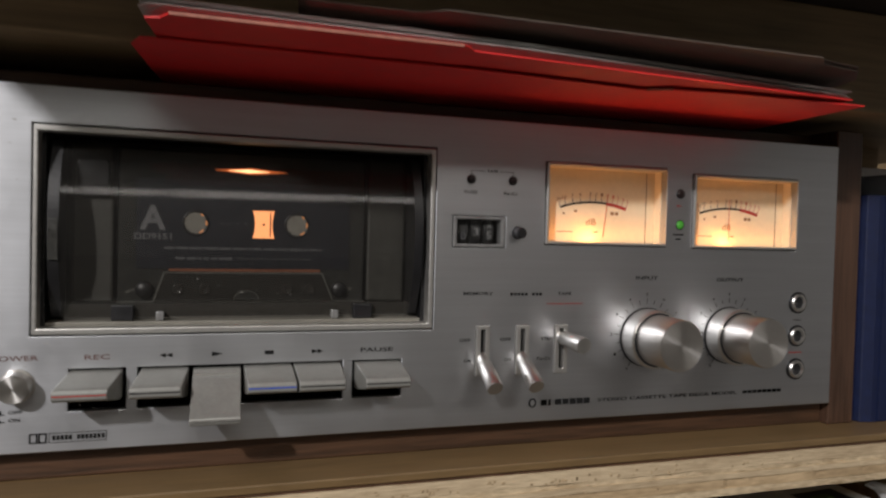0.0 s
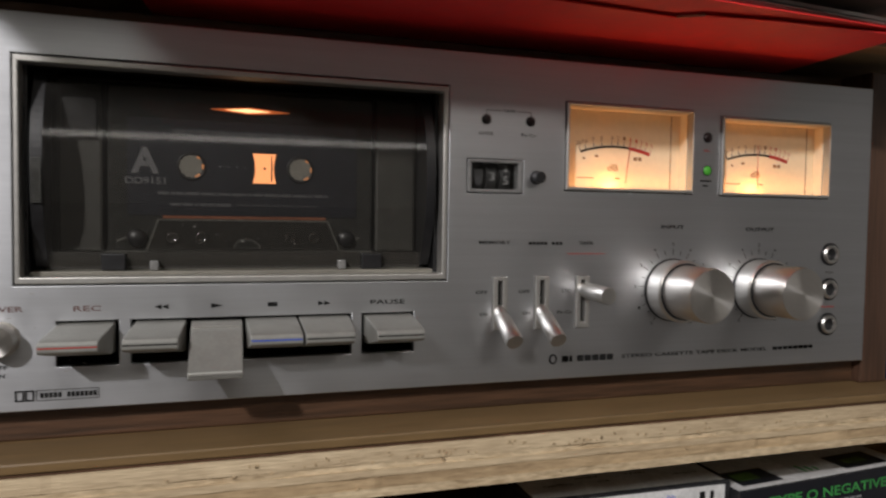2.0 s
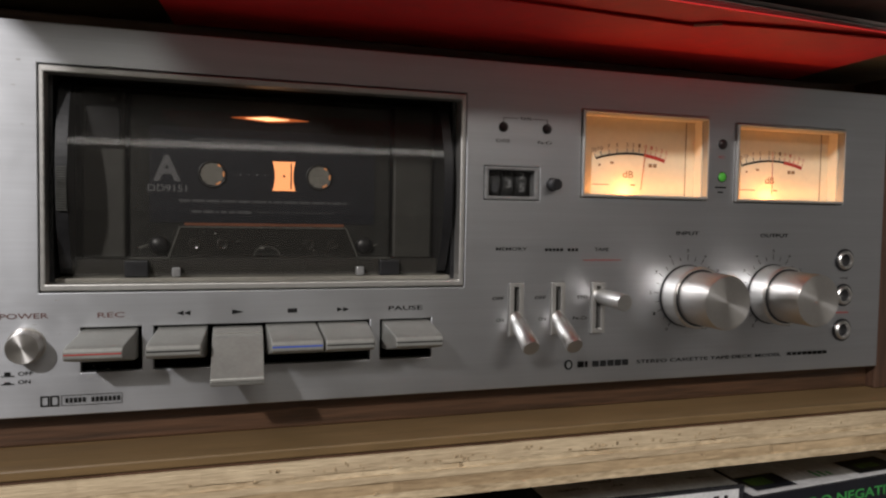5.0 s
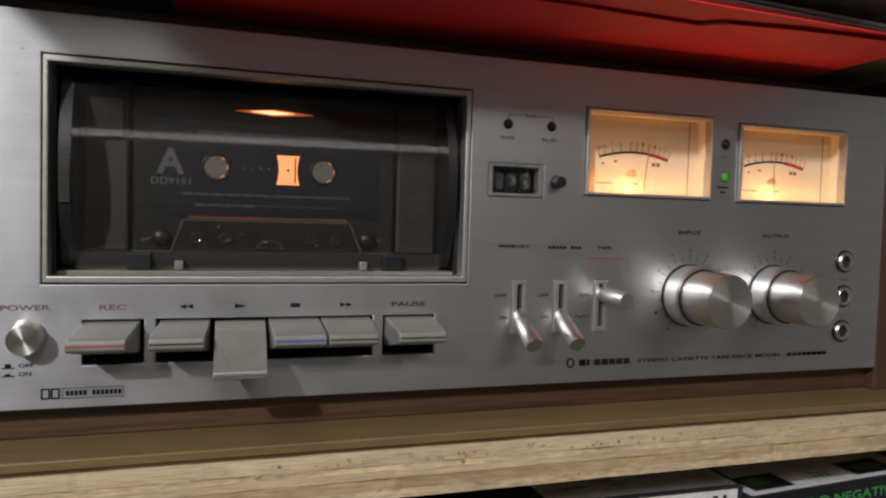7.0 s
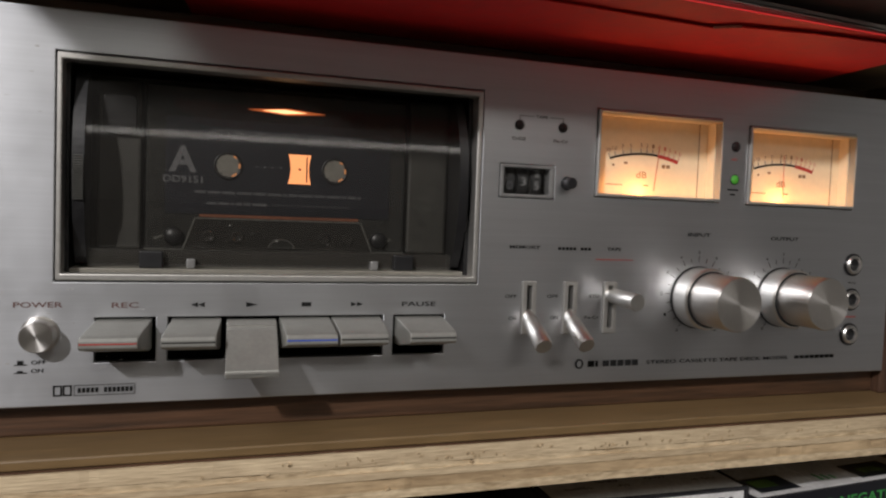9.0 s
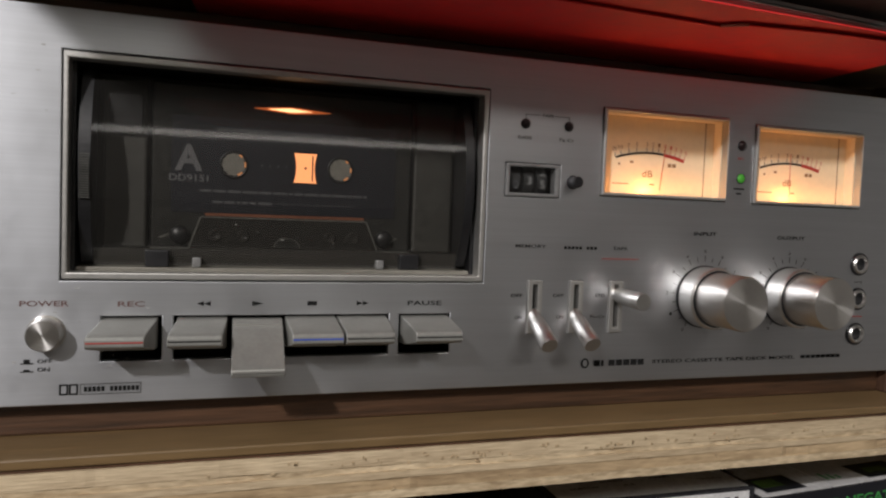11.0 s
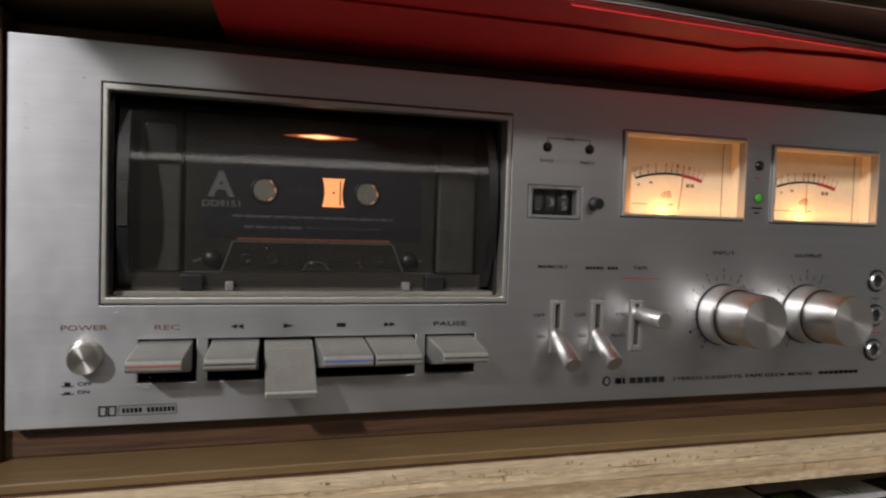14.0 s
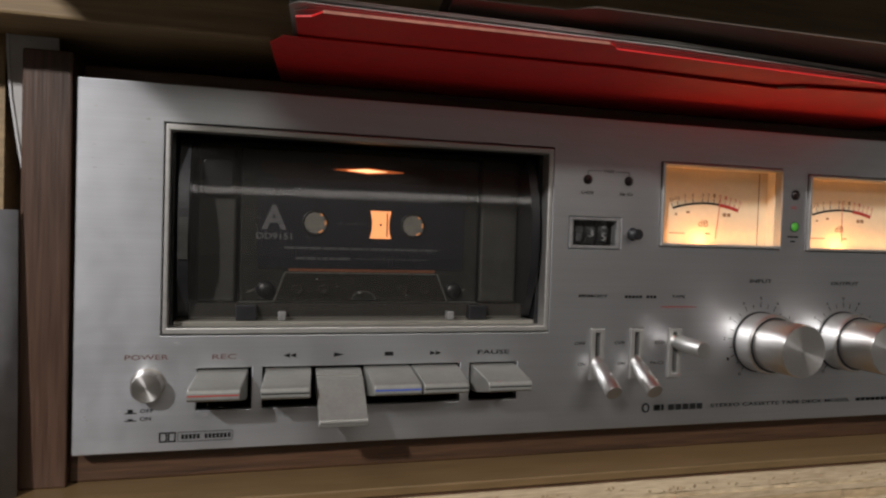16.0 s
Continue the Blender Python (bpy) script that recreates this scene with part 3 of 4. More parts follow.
# level meters
def meter(x0, x1, z0, z1, needle, aside):
    f = deck("level_meter", plate(x0 + 0.0003, x1 - 0.0003, z0 + 0.0003, z1 - 0.0003, -0.0014, 0.003, [(x0 + 0.0016, x1 - 0.0012, z0 + 0.0016, z1 - 0.0014)]), FRAME, None, "lit cream level meter in a silver frame", 0.0004)
    wall = plate(x0 + 0.0003, x1 - 0.0003, z0 + 0.0003, z1 - 0.0003, 0.0031, 0.0085, [(x0 + 0.0018, x1 - 0.0014, z0 + 0.0012, z1 - 0.0016)])
    part("meter_well", wall, CREAM_WALL, f, "cream inner walls")
    part("meter_card", box(x0 + 0.0003, x1 - 0.0003, 0.0086, 0.0100, z0 + 0.0003, z1 - 0.0003), CREAM, f, "cream dial card")
    part("card_strip", box(x1 - 0.0062, x1 - 0.0060, 0.0083, 0.0086, z0 + 0.0014, z1 - 0.0020), INK_FAINT, f)
    bars([(x0 + 0.0105, x0 + 0.0190, z0 + 0.0062, z0 + 0.0066), (x0 + 0.0300, x0 + 0.0325, z0 + 0.0062, z0 + 0.0068), (x0 + 0.0195, x0 + 0.0212, z0 + 0.0158, z0 + 0.0168), (x0 + 0.0135, x0 + 0.0145, z0 + 0.0146, z0 + 0.0156)], 0.0086, INK_FAINT, f)
    xc, zc, r = x0 + aside, z0 - 0.0373, 0.0580

    def at(angle, rad):
        return xc + rad * math.sin(radians(angle)), zc + rad * math.cos(radians(angle))

    def arc(a0, a1, r0, r1, mat, name):
        n = 14
        pts = [at(a0 + (a1 - a0) * i / n, r1) for i in range(n + 1)] + [at(a1 + (a0 - a1) * i / n, r0) for i in range(n + 1)]
        part(name, prism(pts, 0.0084, 0.0086), mat, f)

    arc(-17.9, 6.8, r - 0.0004, r + 0.0005, INK, "scale_arc")
    arc(6.8, 17.9, r - 0.0008, r + 0.0007, INK_RED, "scale_arc")
    marks = ((-18, "20"), (-15, "10"), (-11, "7"), (-7, "5"), (-2, "3"), (1, "2"), (4, "1"), (7, "0"), (10, "1"), (12.5, "2"), (15.2, "3"), (17.8, "5"))
    for a, word in marks:
        arc(a - 0.11, a + 0.11, r + 0.0002, r + 0.0024, INK_BROWN if a < 7 else INK_PINK, "scale_mark")
        tx, tz = at(a, r + 0.0031)
        lettering(word, tx - 0.0006 * len(word), tx + 0.0006 * len(word), tz, 0.0017, 0.0084, INK_FAINT if a < 7 else INK_PINK, f, "scale_number")
    lettering("dB", xc - 0.0040, xc + 0.0014, z0 + 0.0098, 0.0030, 0.0084, INK_FAINT, f, "unit_letters")
    lx, lz = at(12.5, r - 0.0046)
    bars([(lx - 0.0022, lx - 0.0004, lz, lz + 0.0016), (lx + 0.0002, lx + 0.0020, lz, lz + 0.0016)], 0.0085, INK_FAINT, f)
    a, b = at(needle, r - 0.016), at(needle, r + 0.0045)
    d = Vector((b[1] - a[1], 0, -(b[0] - a[0]))).normalized() * 0.00012
    part("needle", prism([(a[0] - d.x, a[1] - d.z), (a[0] + d.x, a[1] + d.z), (b[0] + d.x, b[1] + d.z), (b[0] - d.x, b[1] - d.z)], 0.0072, 0.0074), INK_PINK, f, "thin needle")
    lamp("meter_bulb", "POINT", pose(xc - 0.003, 0.0042, z0 + 0.0026), METER_W * 0.8, (1.0, 0.40, 0.12), radius=0.002)
    # added fill strip that evens the card beyond the one bulb
    lamp("meter_fill_light", "AREA", look(((x0 + x1) / 2, 0.0040, z0 + 0.0020), ((x0 + x1) / 2, 0.0055, z1)), METER_W * 0.6, (1.0, 0.40, 0.12), shape="RECTANGLE", size=0.056, size_y=0.0015)


METER_W = 0.0057
meter(*M1, 6.5, 0.0300)
meter(*M2, -1, 0.0290)

# printing on the panel
Y = -0.0002


def word(body, x0, x1, z, h, mat=INK):
    lettering(body, x0, x1, z, h, Y, mat, panel, bold=0.012)


word("POWER", 0.0172, 0.0324, 0.0551, 0.0019, INK_BROWN)
word("REC", 0.0479, 0.0567, 0.0549, 0.0019, INK_BROWN)
word("PAUSE", 0.1538, 0.1679, 0.0550, 0.0018)
word("OFF", 0.0228, 0.0274, 0.0354, 0.0014)
word("ON", 0.0228, 0.0266, 0.0325, 0.0014)
bars([(0.0176, 0.0216, 0.0352, 0.0355), (0.0186, 0.0204, 0.0355, 0.0368), (0.0176, 0.0216, 0.0324, 0.0327), (0.0186, 0.0204, 0.0327, 0.0333)], Y, INK, panel, "button_mark")
for cx, kind in ((0.0767, "<<"), (0.0959, ">"), (0.1160, "#"), (0.1356, ">>")):
    if kind == "#":
        part("stop_mark", box(cx - 0.0018, cx + 0.0018, Y - 0.0001, Y, 0.0551, 0.0567), INK, panel)
        continue
    for k in range(len(kind)):
        w = 0.0024 if len(kind) == 2 else 0.0042
        x0 = cx - w * len(kind) / 2 + k * w
        tip, tail = (x0, x0 + w) if kind[0] == "<" else (x0 + w, x0)
        part("arrow_mark", prism([(tail, 0.0550), (tip, 0.0559), (tail, 0.0568)], Y - 0.0001, Y), INK, panel)
# noise reduction badge: a framed row of bars and a double block
for ex in (0.0296, 0.0327):
    part("badge_block", plate(ex, ex + 0.0028, 0.0240, 0.0278, Y - 0.0001, Y, [(ex + 0.0005, ex + 0.0023, 0.0245, 0.0273)]), INK, panel)
part("badge_frame", plate(0.0362, 0.0559, 0.0240, 0.0277, Y - 0.0001, Y, [(0.03635, 0.05575, 0.02415, 0.02755)]), INK, panel)
bars([(0.0374 + 0.0014 * i, 0.0384 + 0.0014 * i, 0.0250, 0.0267) for i in range(13) if i != 5], Y, INK, panel)
# tape lamps
bars([(0.2017, 0.2081, 0.1342, 0.1344), (0.2152, 0.2216, 0.1342, 0.1344), (0.2016, 0.2018, 0.1326, 0.1344), (0.2215, 0.2217, 0.1326, 0.1344)], Y, INK, panel, "bracket_line")
word("TAPE", 0.2090, 0.2144, 0.1337, 0.0012)
word("CrO2", 0.1984, 0.2046, 0.1241, 0.0013)
word("Fe-Cr", 0.2175, 0.2243, 0.1241, 0.0013)
word("REC", 0.3088, 0.3120, 0.1218, 0.0010, INK_RED)
bars([(0.3072, 0.3132, 0.1080, 0.1087), (0.3088, 0.3116, 0.1058, 0.1065)], Y, INK, panel)
word("INPUT", 0.2872, 0.2994, 0.0862, 0.0017)
word("OUTPUT", 0.3338, 0.3502, 0.0855, 0.0017)
word("MEMORY", 0.1994, 0.2135, 0.0790, 0.0014)
bars([(0.2219 + 0.0018 * i, 0.2232 + 0.0018 * i, 0.0788, 0.0800) for i in range(9) if i != 5], Y, INK, panel)
word("TAPE", 0.2456, 0.2527, 0.0789, 0.0014)
bars([(0.2402, 0.2587, 0.0748, 0.0751)], Y, INK_RED, panel, "red_line")
for x in SW[:2]:
    word("OFF", x - 0.0108, x - 0.0056, 0.0582, 0.0014)
    word("ON", x - 0.0088, x - 0.0054, 0.0490, 0.0014)
word("STD", 0.2378, 0.2428, 0.0582, 0.0014)
word("Fe-Cr", 0.2360, 0.2432, 0.0490, 0.0014)
for kx in (0.2938, 0.3418):
    for i in range(21):
        a = radians(-148 + 296 * i / 20)
        r0, r1 = 0.0148, 0.0168 if i % 2 else 0.0176
        d = Vector((math.sin(a), math.cos(a)))
        n = Vector((d.y, -d.x)) * 0.00011
        c = Vector((kx, 0.0598))
        p, q = c + d * r0, c + d * r1
        part("dial_mark", prism([tuple(p - n), tuple(p + n), tuple(q + n), tuple(q - n)], Y - 0.0001, Y), INK, panel)
        if i % 2 == 0:
            s = c + d * 0.0193
            lettering(str(i // 2), s.x - (0.0006 if i < 20 else 0.0011), s.x + (0.0006 if i < 20 else 0.0011), s.y - 0.0007, 0.0014, Y, INK, panel, "dial_number")
# maker's badge as a plain ring and bars, then the readable line
part("maker_badge", prism([(0.2344 + 0.0020 * math.cos(a * 0.2618), 0.0293 + 0.0022 * math.sin(a * 0.2618)) for a in range(24)], Y - 0.0001, Y), INK, panel)
part("badge_core", prism([(0.2344 + 0.0011 * math.cos(a * 0.2618), 0.0293 + 0.0015 * math.sin(a * 0.2618)) for a in range(24)], Y - 0.0002, Y - 0.0001), ALU, panel)
bars([(0.2388 + 0.0037 * i, 0.2388 + 0.0037 * i + (0.0030 if i != 1 else 0.0012), 0.0279, 0.0305) for i in range(7)], Y, INK, panel, "maker_bar")
word("STEREO CASSETTE TAPE DECK MODEL", 0.2684, 0.3485, 0.0283, 0.0016)
bars([(0.3520 + 0.0031 * i, 0.3545 + 0.0031 * i, 0.0284, 0.0299) for i in range(8)], Y, INK, panel, "model_bar")
word("PHONES", 0.3828, 0.3876, 0.0651, 0.0009)
bars([(0.3805, 0.3888, 0.0483, 0.0487)], Y, INK_RED, panel, "red_line")

# small scuffs and specks of wear on the panel
rnd = random.Random(8)
bm = bmesh.new()
for i in range(26):
    x, z = (rnd.uniform(0.003, 0.060), rnd.uniform(0.024, 0.064)) if i % 3 else (rnd.uniform(0.004, 0.026), rnd.uniform(0.07, 0.15))
    w, h = rnd.uniform(0.0003, 0.0013), rnd.uniform(0.00015, 0.0005)
    pts = [(x + w * math.cos(k * 1.05) * rnd.uniform(0.5, 1), z + h * math.sin(k * 1.05) * rnd.uniform(0.5, 1)) for k in range(6)]
    bm.faces.new([bm.verts.new((px, -0.0001, pz)) for px, pz in pts])
tagged(part("scuffs", bm, SCUFF, panel, "pale scuffs and specks"), kind="stuff")

# ---- the cassette in the bay ----
TAPE = thing("audio_cassette", "clear audio cassette with dark printed label, in the deck", "cassette", at=(0.1073, 0.020, 0.0735))


def tape(name, bm, mat, parent=None, label="", bevel=0.0, smooth=False):
    ob = part(name, bm, mat, parent or TAPE, label, bevel, smooth)
    if parent is None:
        ob.matrix_parent_inverse = Matrix.Translation((-0.1073, -0.020, -0.0735))
    return ob


CX, CZ, FY = 0.1073, 0.1078, 0.0150
body = tape("shell", box(0.0571, 0.1575, FY, 0.0268, 0.0752, 0.1375), SHELL, None, "smoky clear shell", 0.001)
tape("thick_section", prism([(0.0705, 0.0752), (0.1441, 0.0752), (0.1391, 0.0877), (0.0744, 0.0877)], FY - 0.0012, FY), CLEAR, None, "clear raised lower section", 0.0004)
tape("print", box(0.0640, 0.1506, FY - 0.0003, FY, 0.0890, 0.1255), LABEL, None, "dark printed panel", 0.0)
for hx in (0.0866, 0.1278):
    pts = []
    for i in range(36):
        a = 2 * math.pi * i / 36
        r = (0.0044, 0.0044, 0.0040)[i % 3]
        pts.append((hx + r * math.cos(a), CZ + r * math.sin(a)))
    tape("hub_ring", turned([(0.0054, 0.0), (0.0054, -0.0005), (0.0045, -0.0005), (0.0045, 0.0)], 36, at=(hx, FY - 0.0003, CZ)), BLACK, None, "dark hub rim", smooth=True)
    tape("hub", prism(pts, FY - 0.0007, FY - 0.0003), HUB, None, "beige toothed hub")
    # backlight between the teeth, painted as small emissive arcs
    for a0, a1 in ((-70, -42), (-12, 14), (44, 62)):
        ring = [(hx + r * math.cos(radians(a0 + (a1 - a0) * k / 5)), CZ + r * math.sin(radians(a0 + (a1 - a0) * k / 5))) for r, ks in ((0.0046, range(6)), (0.0039, range(5, -1, -1))) for k in ks]
        tape("hub_glow", prism(ring, FY - 0.0008, FY - 0.0007), GLOW_HUB, None, "orange emissive sliver painting the backlight beside the hub teeth")
wpts = []
for i in range(11):
    u = -1 + i / 5
    wpts.append((0.1139 + 0.0036 + 0.0009 * u * u, 0.1078 + 0.0058 * u))
for i in range(11):
    u = 1 - i / 5
    wpts.append((0.1139 - 0.0036 - 0.0009 * u * u, 0.1078 + 0.0058 * u))
# no lamp behind: the orange backlight is this window's own emission
win = tape("tape_window", prism(wpts, FY - 0.0006, FY - 0.0003), GLOW_TAPE, None, "tape window with its orange backlight painted as emission")
part("window_line", box(0.1164, 0.1169, FY - 0.0008, FY - 0.0006, 0.1028, 0.1128), LABEL, win)
part("window_dot", turned([(0.0005, 0.0), (0.0005, -0.0002), (0, -0.0002)], 12, at=(0.1139, FY - 0.0006, 0.1078)), LABEL, win)
lettering("A", 0.0652, 0.0752, 0.1046, 0.0100, FY - 0.0005, CASSETTE_PRINT, body, "side_letter", bold=0.035)
lettering("DD9151", 0.0633, 0.0774, 0.1006, 0.0027, FY - 0.0005, CASSETTE_PRINT, body, "catalogue_number", bold=0.02)
for i in range(4):
    part("print_dot", turned([(0.0003, 0.0), (0.0003, -0.0001), (0, -0.0001)], 8, at=(0.0972 + 0.0031 * i, FY - 0.0004, 0.1080)), PALE, body)
FAINT = material("faint_print", (0.075, 0.075, 0.08), 0.6, vary=0.1, bump=0)
rnd = random.Random(5)
for z, xa, xb in ((0.0968, 0.0745, 0.1390), (0.0926, 0.0790, 0.1020), (0.1205, 0.0800, 0.1400), (0.1180, 0.0800, 0.1400)):
    x = xa
    while x < xb:
        w = rnd.uniform(0.0012, 0.0058)
        part("print_bar", box(x, min(x + w, xb), FY - 0.0005, FY - 0.0004, z, z + 0.0011), FAINT, body)
        x += w + 0.0007
lettering("Made in U.S.A. All rights reserved", 0.1035, 0.1340, 0.0926, 0.0012, FY - 0.0005, FAINT, body, "rights_line", bold=0.02)
for px in (0.0673, 0.1465):
    tape("guide_pin", turned([(0.0034, 0.0), (0.0034, -0.0014), (0.0029, -0.0022), (0.0, -0.0026)], 28, at=(px, FY, 0.0803)), BLACK, None, "black guide pin", smooth=True)
for px in (0.0800, 0.0905, 0.1073, 0.1240, 0.1335):
    tape("roller", turned([(0.0024, 0.0), (0.0024, -0.0006), (0.0016, -0.0006), (0.0012, -0.0002), (0.0, -0.0002)], 24, at=(px, FY - 0.0012, 0.0805 - (0.002 if px == 0.1073 else 0))), CLEAR, None, "clear guide roller", smooth=True)
# glints along the trapezoid's sides and top, painted as paler strips
for pts in ([(0.0704, 0.0755), (0.0711, 0.0755), (0.0752, 0.0874), (0.0745, 0.0874)], [(0.1434, 0.0755), (0.1441, 0.0755), (0.1392, 0.0874), (0.1385, 0.0874)]):
    tape("side_line", prism(pts, FY - 0.0016, FY - 0.0012), DULL, None, "pale strip painting the glint of the moulded side edge")
tape("bottom_line", box(0.0571, 0.1575, FY - 0.0008, FY - 0.0001, 0.0750, 0.0755), DULL, None, "pale shell edge")
tape("edge_line", box(0.0752, 0.1385, FY - 0.0015, FY - 0.0012, 0.0870, 0.0876), DULL, None, "pale strip painting the glint of the moulded upper edge")
# the tape's red-brown includes the orange lamp light falling on it
tape("tape_run", box(0.0765, 0.1380, FY - 0.0006, FY - 0.0001, 0.0878, 0.0889), TAPE_ORANGE_LIT, None, "brown tape along the lower edge, orange lamp light in its colour")

# mouldings with glints painted as pale shards, guides and the pressure pad seen through the clear lower section
SMOKE_CLEAR = material("smoky_clear_moulding", (0.05, 0.05, 0.047), 0.15, scale=300, vary=0.5, bump=0.3)
GLINT = material("painted_glint", (0.3, 0.3, 0.29), 0.12, scale=300, vary=0.5, bump=0.3, coat=0.6)
rnd = random.Random(17)
for k in range(22):
    x, z = 0.0790 + 0.0575 * k / 21 + rnd.uniform(-0.001, 0.001), rnd.uniform(0.0770, 0.0860)
    w, h = rnd.uniform(0.0003, 0.0011), rnd.uniform(0.0002, 0.0009)
    pts = [(x + w * math.cos(j * 1.2566) * rnd.uniform(0.5, 1), z + h * math.sin(j * 1.2566) * rnd.uniform(0.5, 1)) for j in range(5)]
    tape("moulding", prism(pts, FY - 0.0016 - rnd.uniform(0, 0.0004), FY - 0.0010), GLINT if k % 7 == 3 else SMOKE_CLEAR, None, "small shard imitating glints and clutter in the clear plastic")
arch = [(0.1073 + 0.0050 * math.cos(math.pi * k / 12), 0.0762 + 0.0036 * math.sin(math.pi * k / 12)) for k in range(13)]
tape("pad_guard", prism(arch, FY - 0.0019, FY - 0.0012), SHELL, None, "dark arched pressure pad guard")
arch = [(0.1073 + r * math.cos(math.pi * k / 12), 0.0762 + r * 0.72 * math.sin(math.pi * k / 12)) for r, ks in ((0.0052, range(13)), (0.0048, range(12, -1, -1))) for k in ks]
tape("pad_rim", prism(arch, FY - 0.0021, FY - 0.0018), DULL, None, "pale rim of the guard")
for xa, xb, za in ((0.0600, 0.0640, 0.0795), (0.1490, 0.1525, 0.0800)):
    tape("corner_moulding", prism([(xa, za), (xa + 0.0006, za - 0.0008), (xb, za + 0.0006), (xb - 0.0008, za + 0.0012)], FY - 0.0004, FY), DULL, None, "clear corner moulding")

# ---- things on top of the deck ----


def sheet(front, depth, z_front, z_back, thick, sag=0.0):
    """A card with a shaped front edge, given as (x, y) points from left to right, running back by depth."""
    bm = bmesh.new()
    steps = 8
    lower_rows, upper_rows = [], []
    for k in range(steps + 1):
        v = k / steps
        lo, hi = [], []
        for i, (x, y) in enumerate(front):
            zf = z_front[0] + (z_front[1] - z_front[0]) * (x - front[0][0]) / (front[-1][0] - front[0][0])
            z = zf + (z_back - zf) * min(1.0, v * 3) ** 0.8 - sag * math.sin(math.pi * i / (len(front) - 1)) * (1 - v)
            xx, yy = x + 0.12 * depth * v, y + (depth) * v
            lo.append(bm.verts.new((xx, yy, z)))
            hi.append(bm.verts.new((xx, yy, z + thick)))
        lower_rows.append(lo)
        upper_rows.append(hi)
    n = len(front)
    for a, b in zip(lower_rows, lower_rows[1:]):
        for i in range(n - 1):
            bm.faces.new([a[i], b[i], b[i + 1], a[i + 1]])
    for a, b in zip(upper_rows, upper_rows[1:]):
        for i in range(n - 1):
            bm.faces.new([a[i], a[i + 1], b[i + 1], b[i]])
    for k in range(steps):
        for i in (0, n - 1):
            bm.faces.new([lower_rows[k][i], upper_rows[k][i], upper_rows[k + 1][i], lower_rows[k + 1][i]])
    for k in (0, steps):
        for i in range(n - 1):
            bm.faces.new([lower_rows[k][i], lower_rows[k][i + 1], upper_rows[k][i + 1], upper_rows[k][i]])
    return bm


def fine_edge(points, count=10):
    out = []
    for (xa, ya), (xb, yb) in zip(points, points[1:]):
        for i in range(count):
            out.append((xa + (xb - xa) * i / count, ya + (yb - ya) * i / count))
    return out + [points[-1]]


folder = thing("red_folder", "red card folder with a cut tab, lying on the deck", "folder", at=(0.2, 0, 0.1665))


def loose(name, bm, mat, parent, at, label="", bevel=0.0, smooth=False):
    ob = part(name, bm, mat, parent, label, bevel, smooth)
    ob.matrix_parent_inverse = Matrix.Translation([-c for c in at])
    return ob


FAT = (0.2, 0, 0.1665)
loose("lower_flap", sheet(fine_edge([(0.0652, -0.0300), (0.0690, -0.0410), (0.188, -0.0455), (0.262, -0.0420), (0.270, -0.0480), (0.300, -0.0525), (0.363, -0.0560)], 5), 0.20, (0.1684, 0.1662), 0.1668, 0.0005), RED, folder, FAT)
loose("upper_flap", sheet(fine_edge([(0.0715, -0.0585), (0.0762, -0.0605), (0.0790, -0.0662), (0.172, -0.0702), (0.1755, -0.0675), (0.178, -0.0640), (0.355, -0.0570)], 5), 0.21, (0.1702, 0.1680), 0.1682, 0.0006), RED, folder, FAT)
for xa, ya, xb, yb, za, zb in ((0.0790, -0.0662, 0.172, -0.0702, 0.1701, 0.1691), (0.262, -0.0424, 0.270, -0.0484, 0.1670, 0.1669)):
    bm = bmesh.new()
    v = [bm.verts.new((x, y - d, z + h)) for d, h in ((0.0003, -0.0001), (0.0003, 0.0008), (-0.0002, 0.0008), (-0.0002, -0.0001)) for x, y, z in ((xa, ya, za), (xb, yb, zb))]
    for k in range(4):
        bm.faces.new([v[2 * k], v[2 * k + 1], v[(2 * k + 3) % 8], v[(2 * k + 2) % 8]])
    bm.faces.new(v[0::2])
    bm.faces.new(v[1::2])
    loose("tab_edge", bm, EDGE, folder, FAT, "pale worn cut edge")
stack = thing("paper_stack", "loose grey-white papers piled on the red folder", "paper", at=(0.2, 0, 0.169))
for i in range(7):
    dx, dy = 0.002 * math.sin(i * 2.3), 0.0015 * math.cos(i * 1.7)
    loose("paper_sheet", sheet(fine_edge([(0.0715 + dx, -0.0560 + dy), (0.0745 + dx, -0.0600 + dy), (0.200, -0.0620 + dy), (0.356 + dx, -0.0530 + dy)], 4), 0.2, (0.1731 + 0.0005 * i, 0.1694 + 0.0005 * i), 0.1700 + 0.0005 * i, 0.0003), GREY_PAPER, stack, (0.2, 0, 0.169))
kraft = thing("card_folder", "grey-brown card folder on top of the papers", "folder", at=(0.2, 0, 0.174))
loose("lower_flap", sheet(fine_edge([(0.120, -0.0640), (0.158, -0.0660), (0.166, -0.0720), (0.321, -0.0740), (0.330, -0.066), (0.352, -0.0620), (0.364, -0.0500)], 5), 0.2, (0.1800, 0.1790), 0.1745, 0.0005), KRAFT, kraft, (0.2, 0, 0.174))
loose("upper_flap", sheet(fine_edge([(0.118, -0.0600), (0.320, -0.0690), (0.350, -0.0640), (0.362, -0.0500)], 6), 0.2, (0.1812, 0.1802), 0.1752, 0.0005), KRAFT, kraft, (0.2, 0, 0.174))
# left end and overhang are unseen, sized to cast the panel's diagonal shadow
dark = thing("shading_binder", "dark brown binder on the upper shelf, stretched out of view to shade the panel", "binder", at=(0.17, 0.1, 0.2222))
for z0 in (0.2222, 0.2466):
    loose("cover", box(-0.051, 0.53, -0.138, 0.20, z0, z0 + 0.0032), DUSK, dark, (0.17, 0.1, 0.2222), "", 0.001)
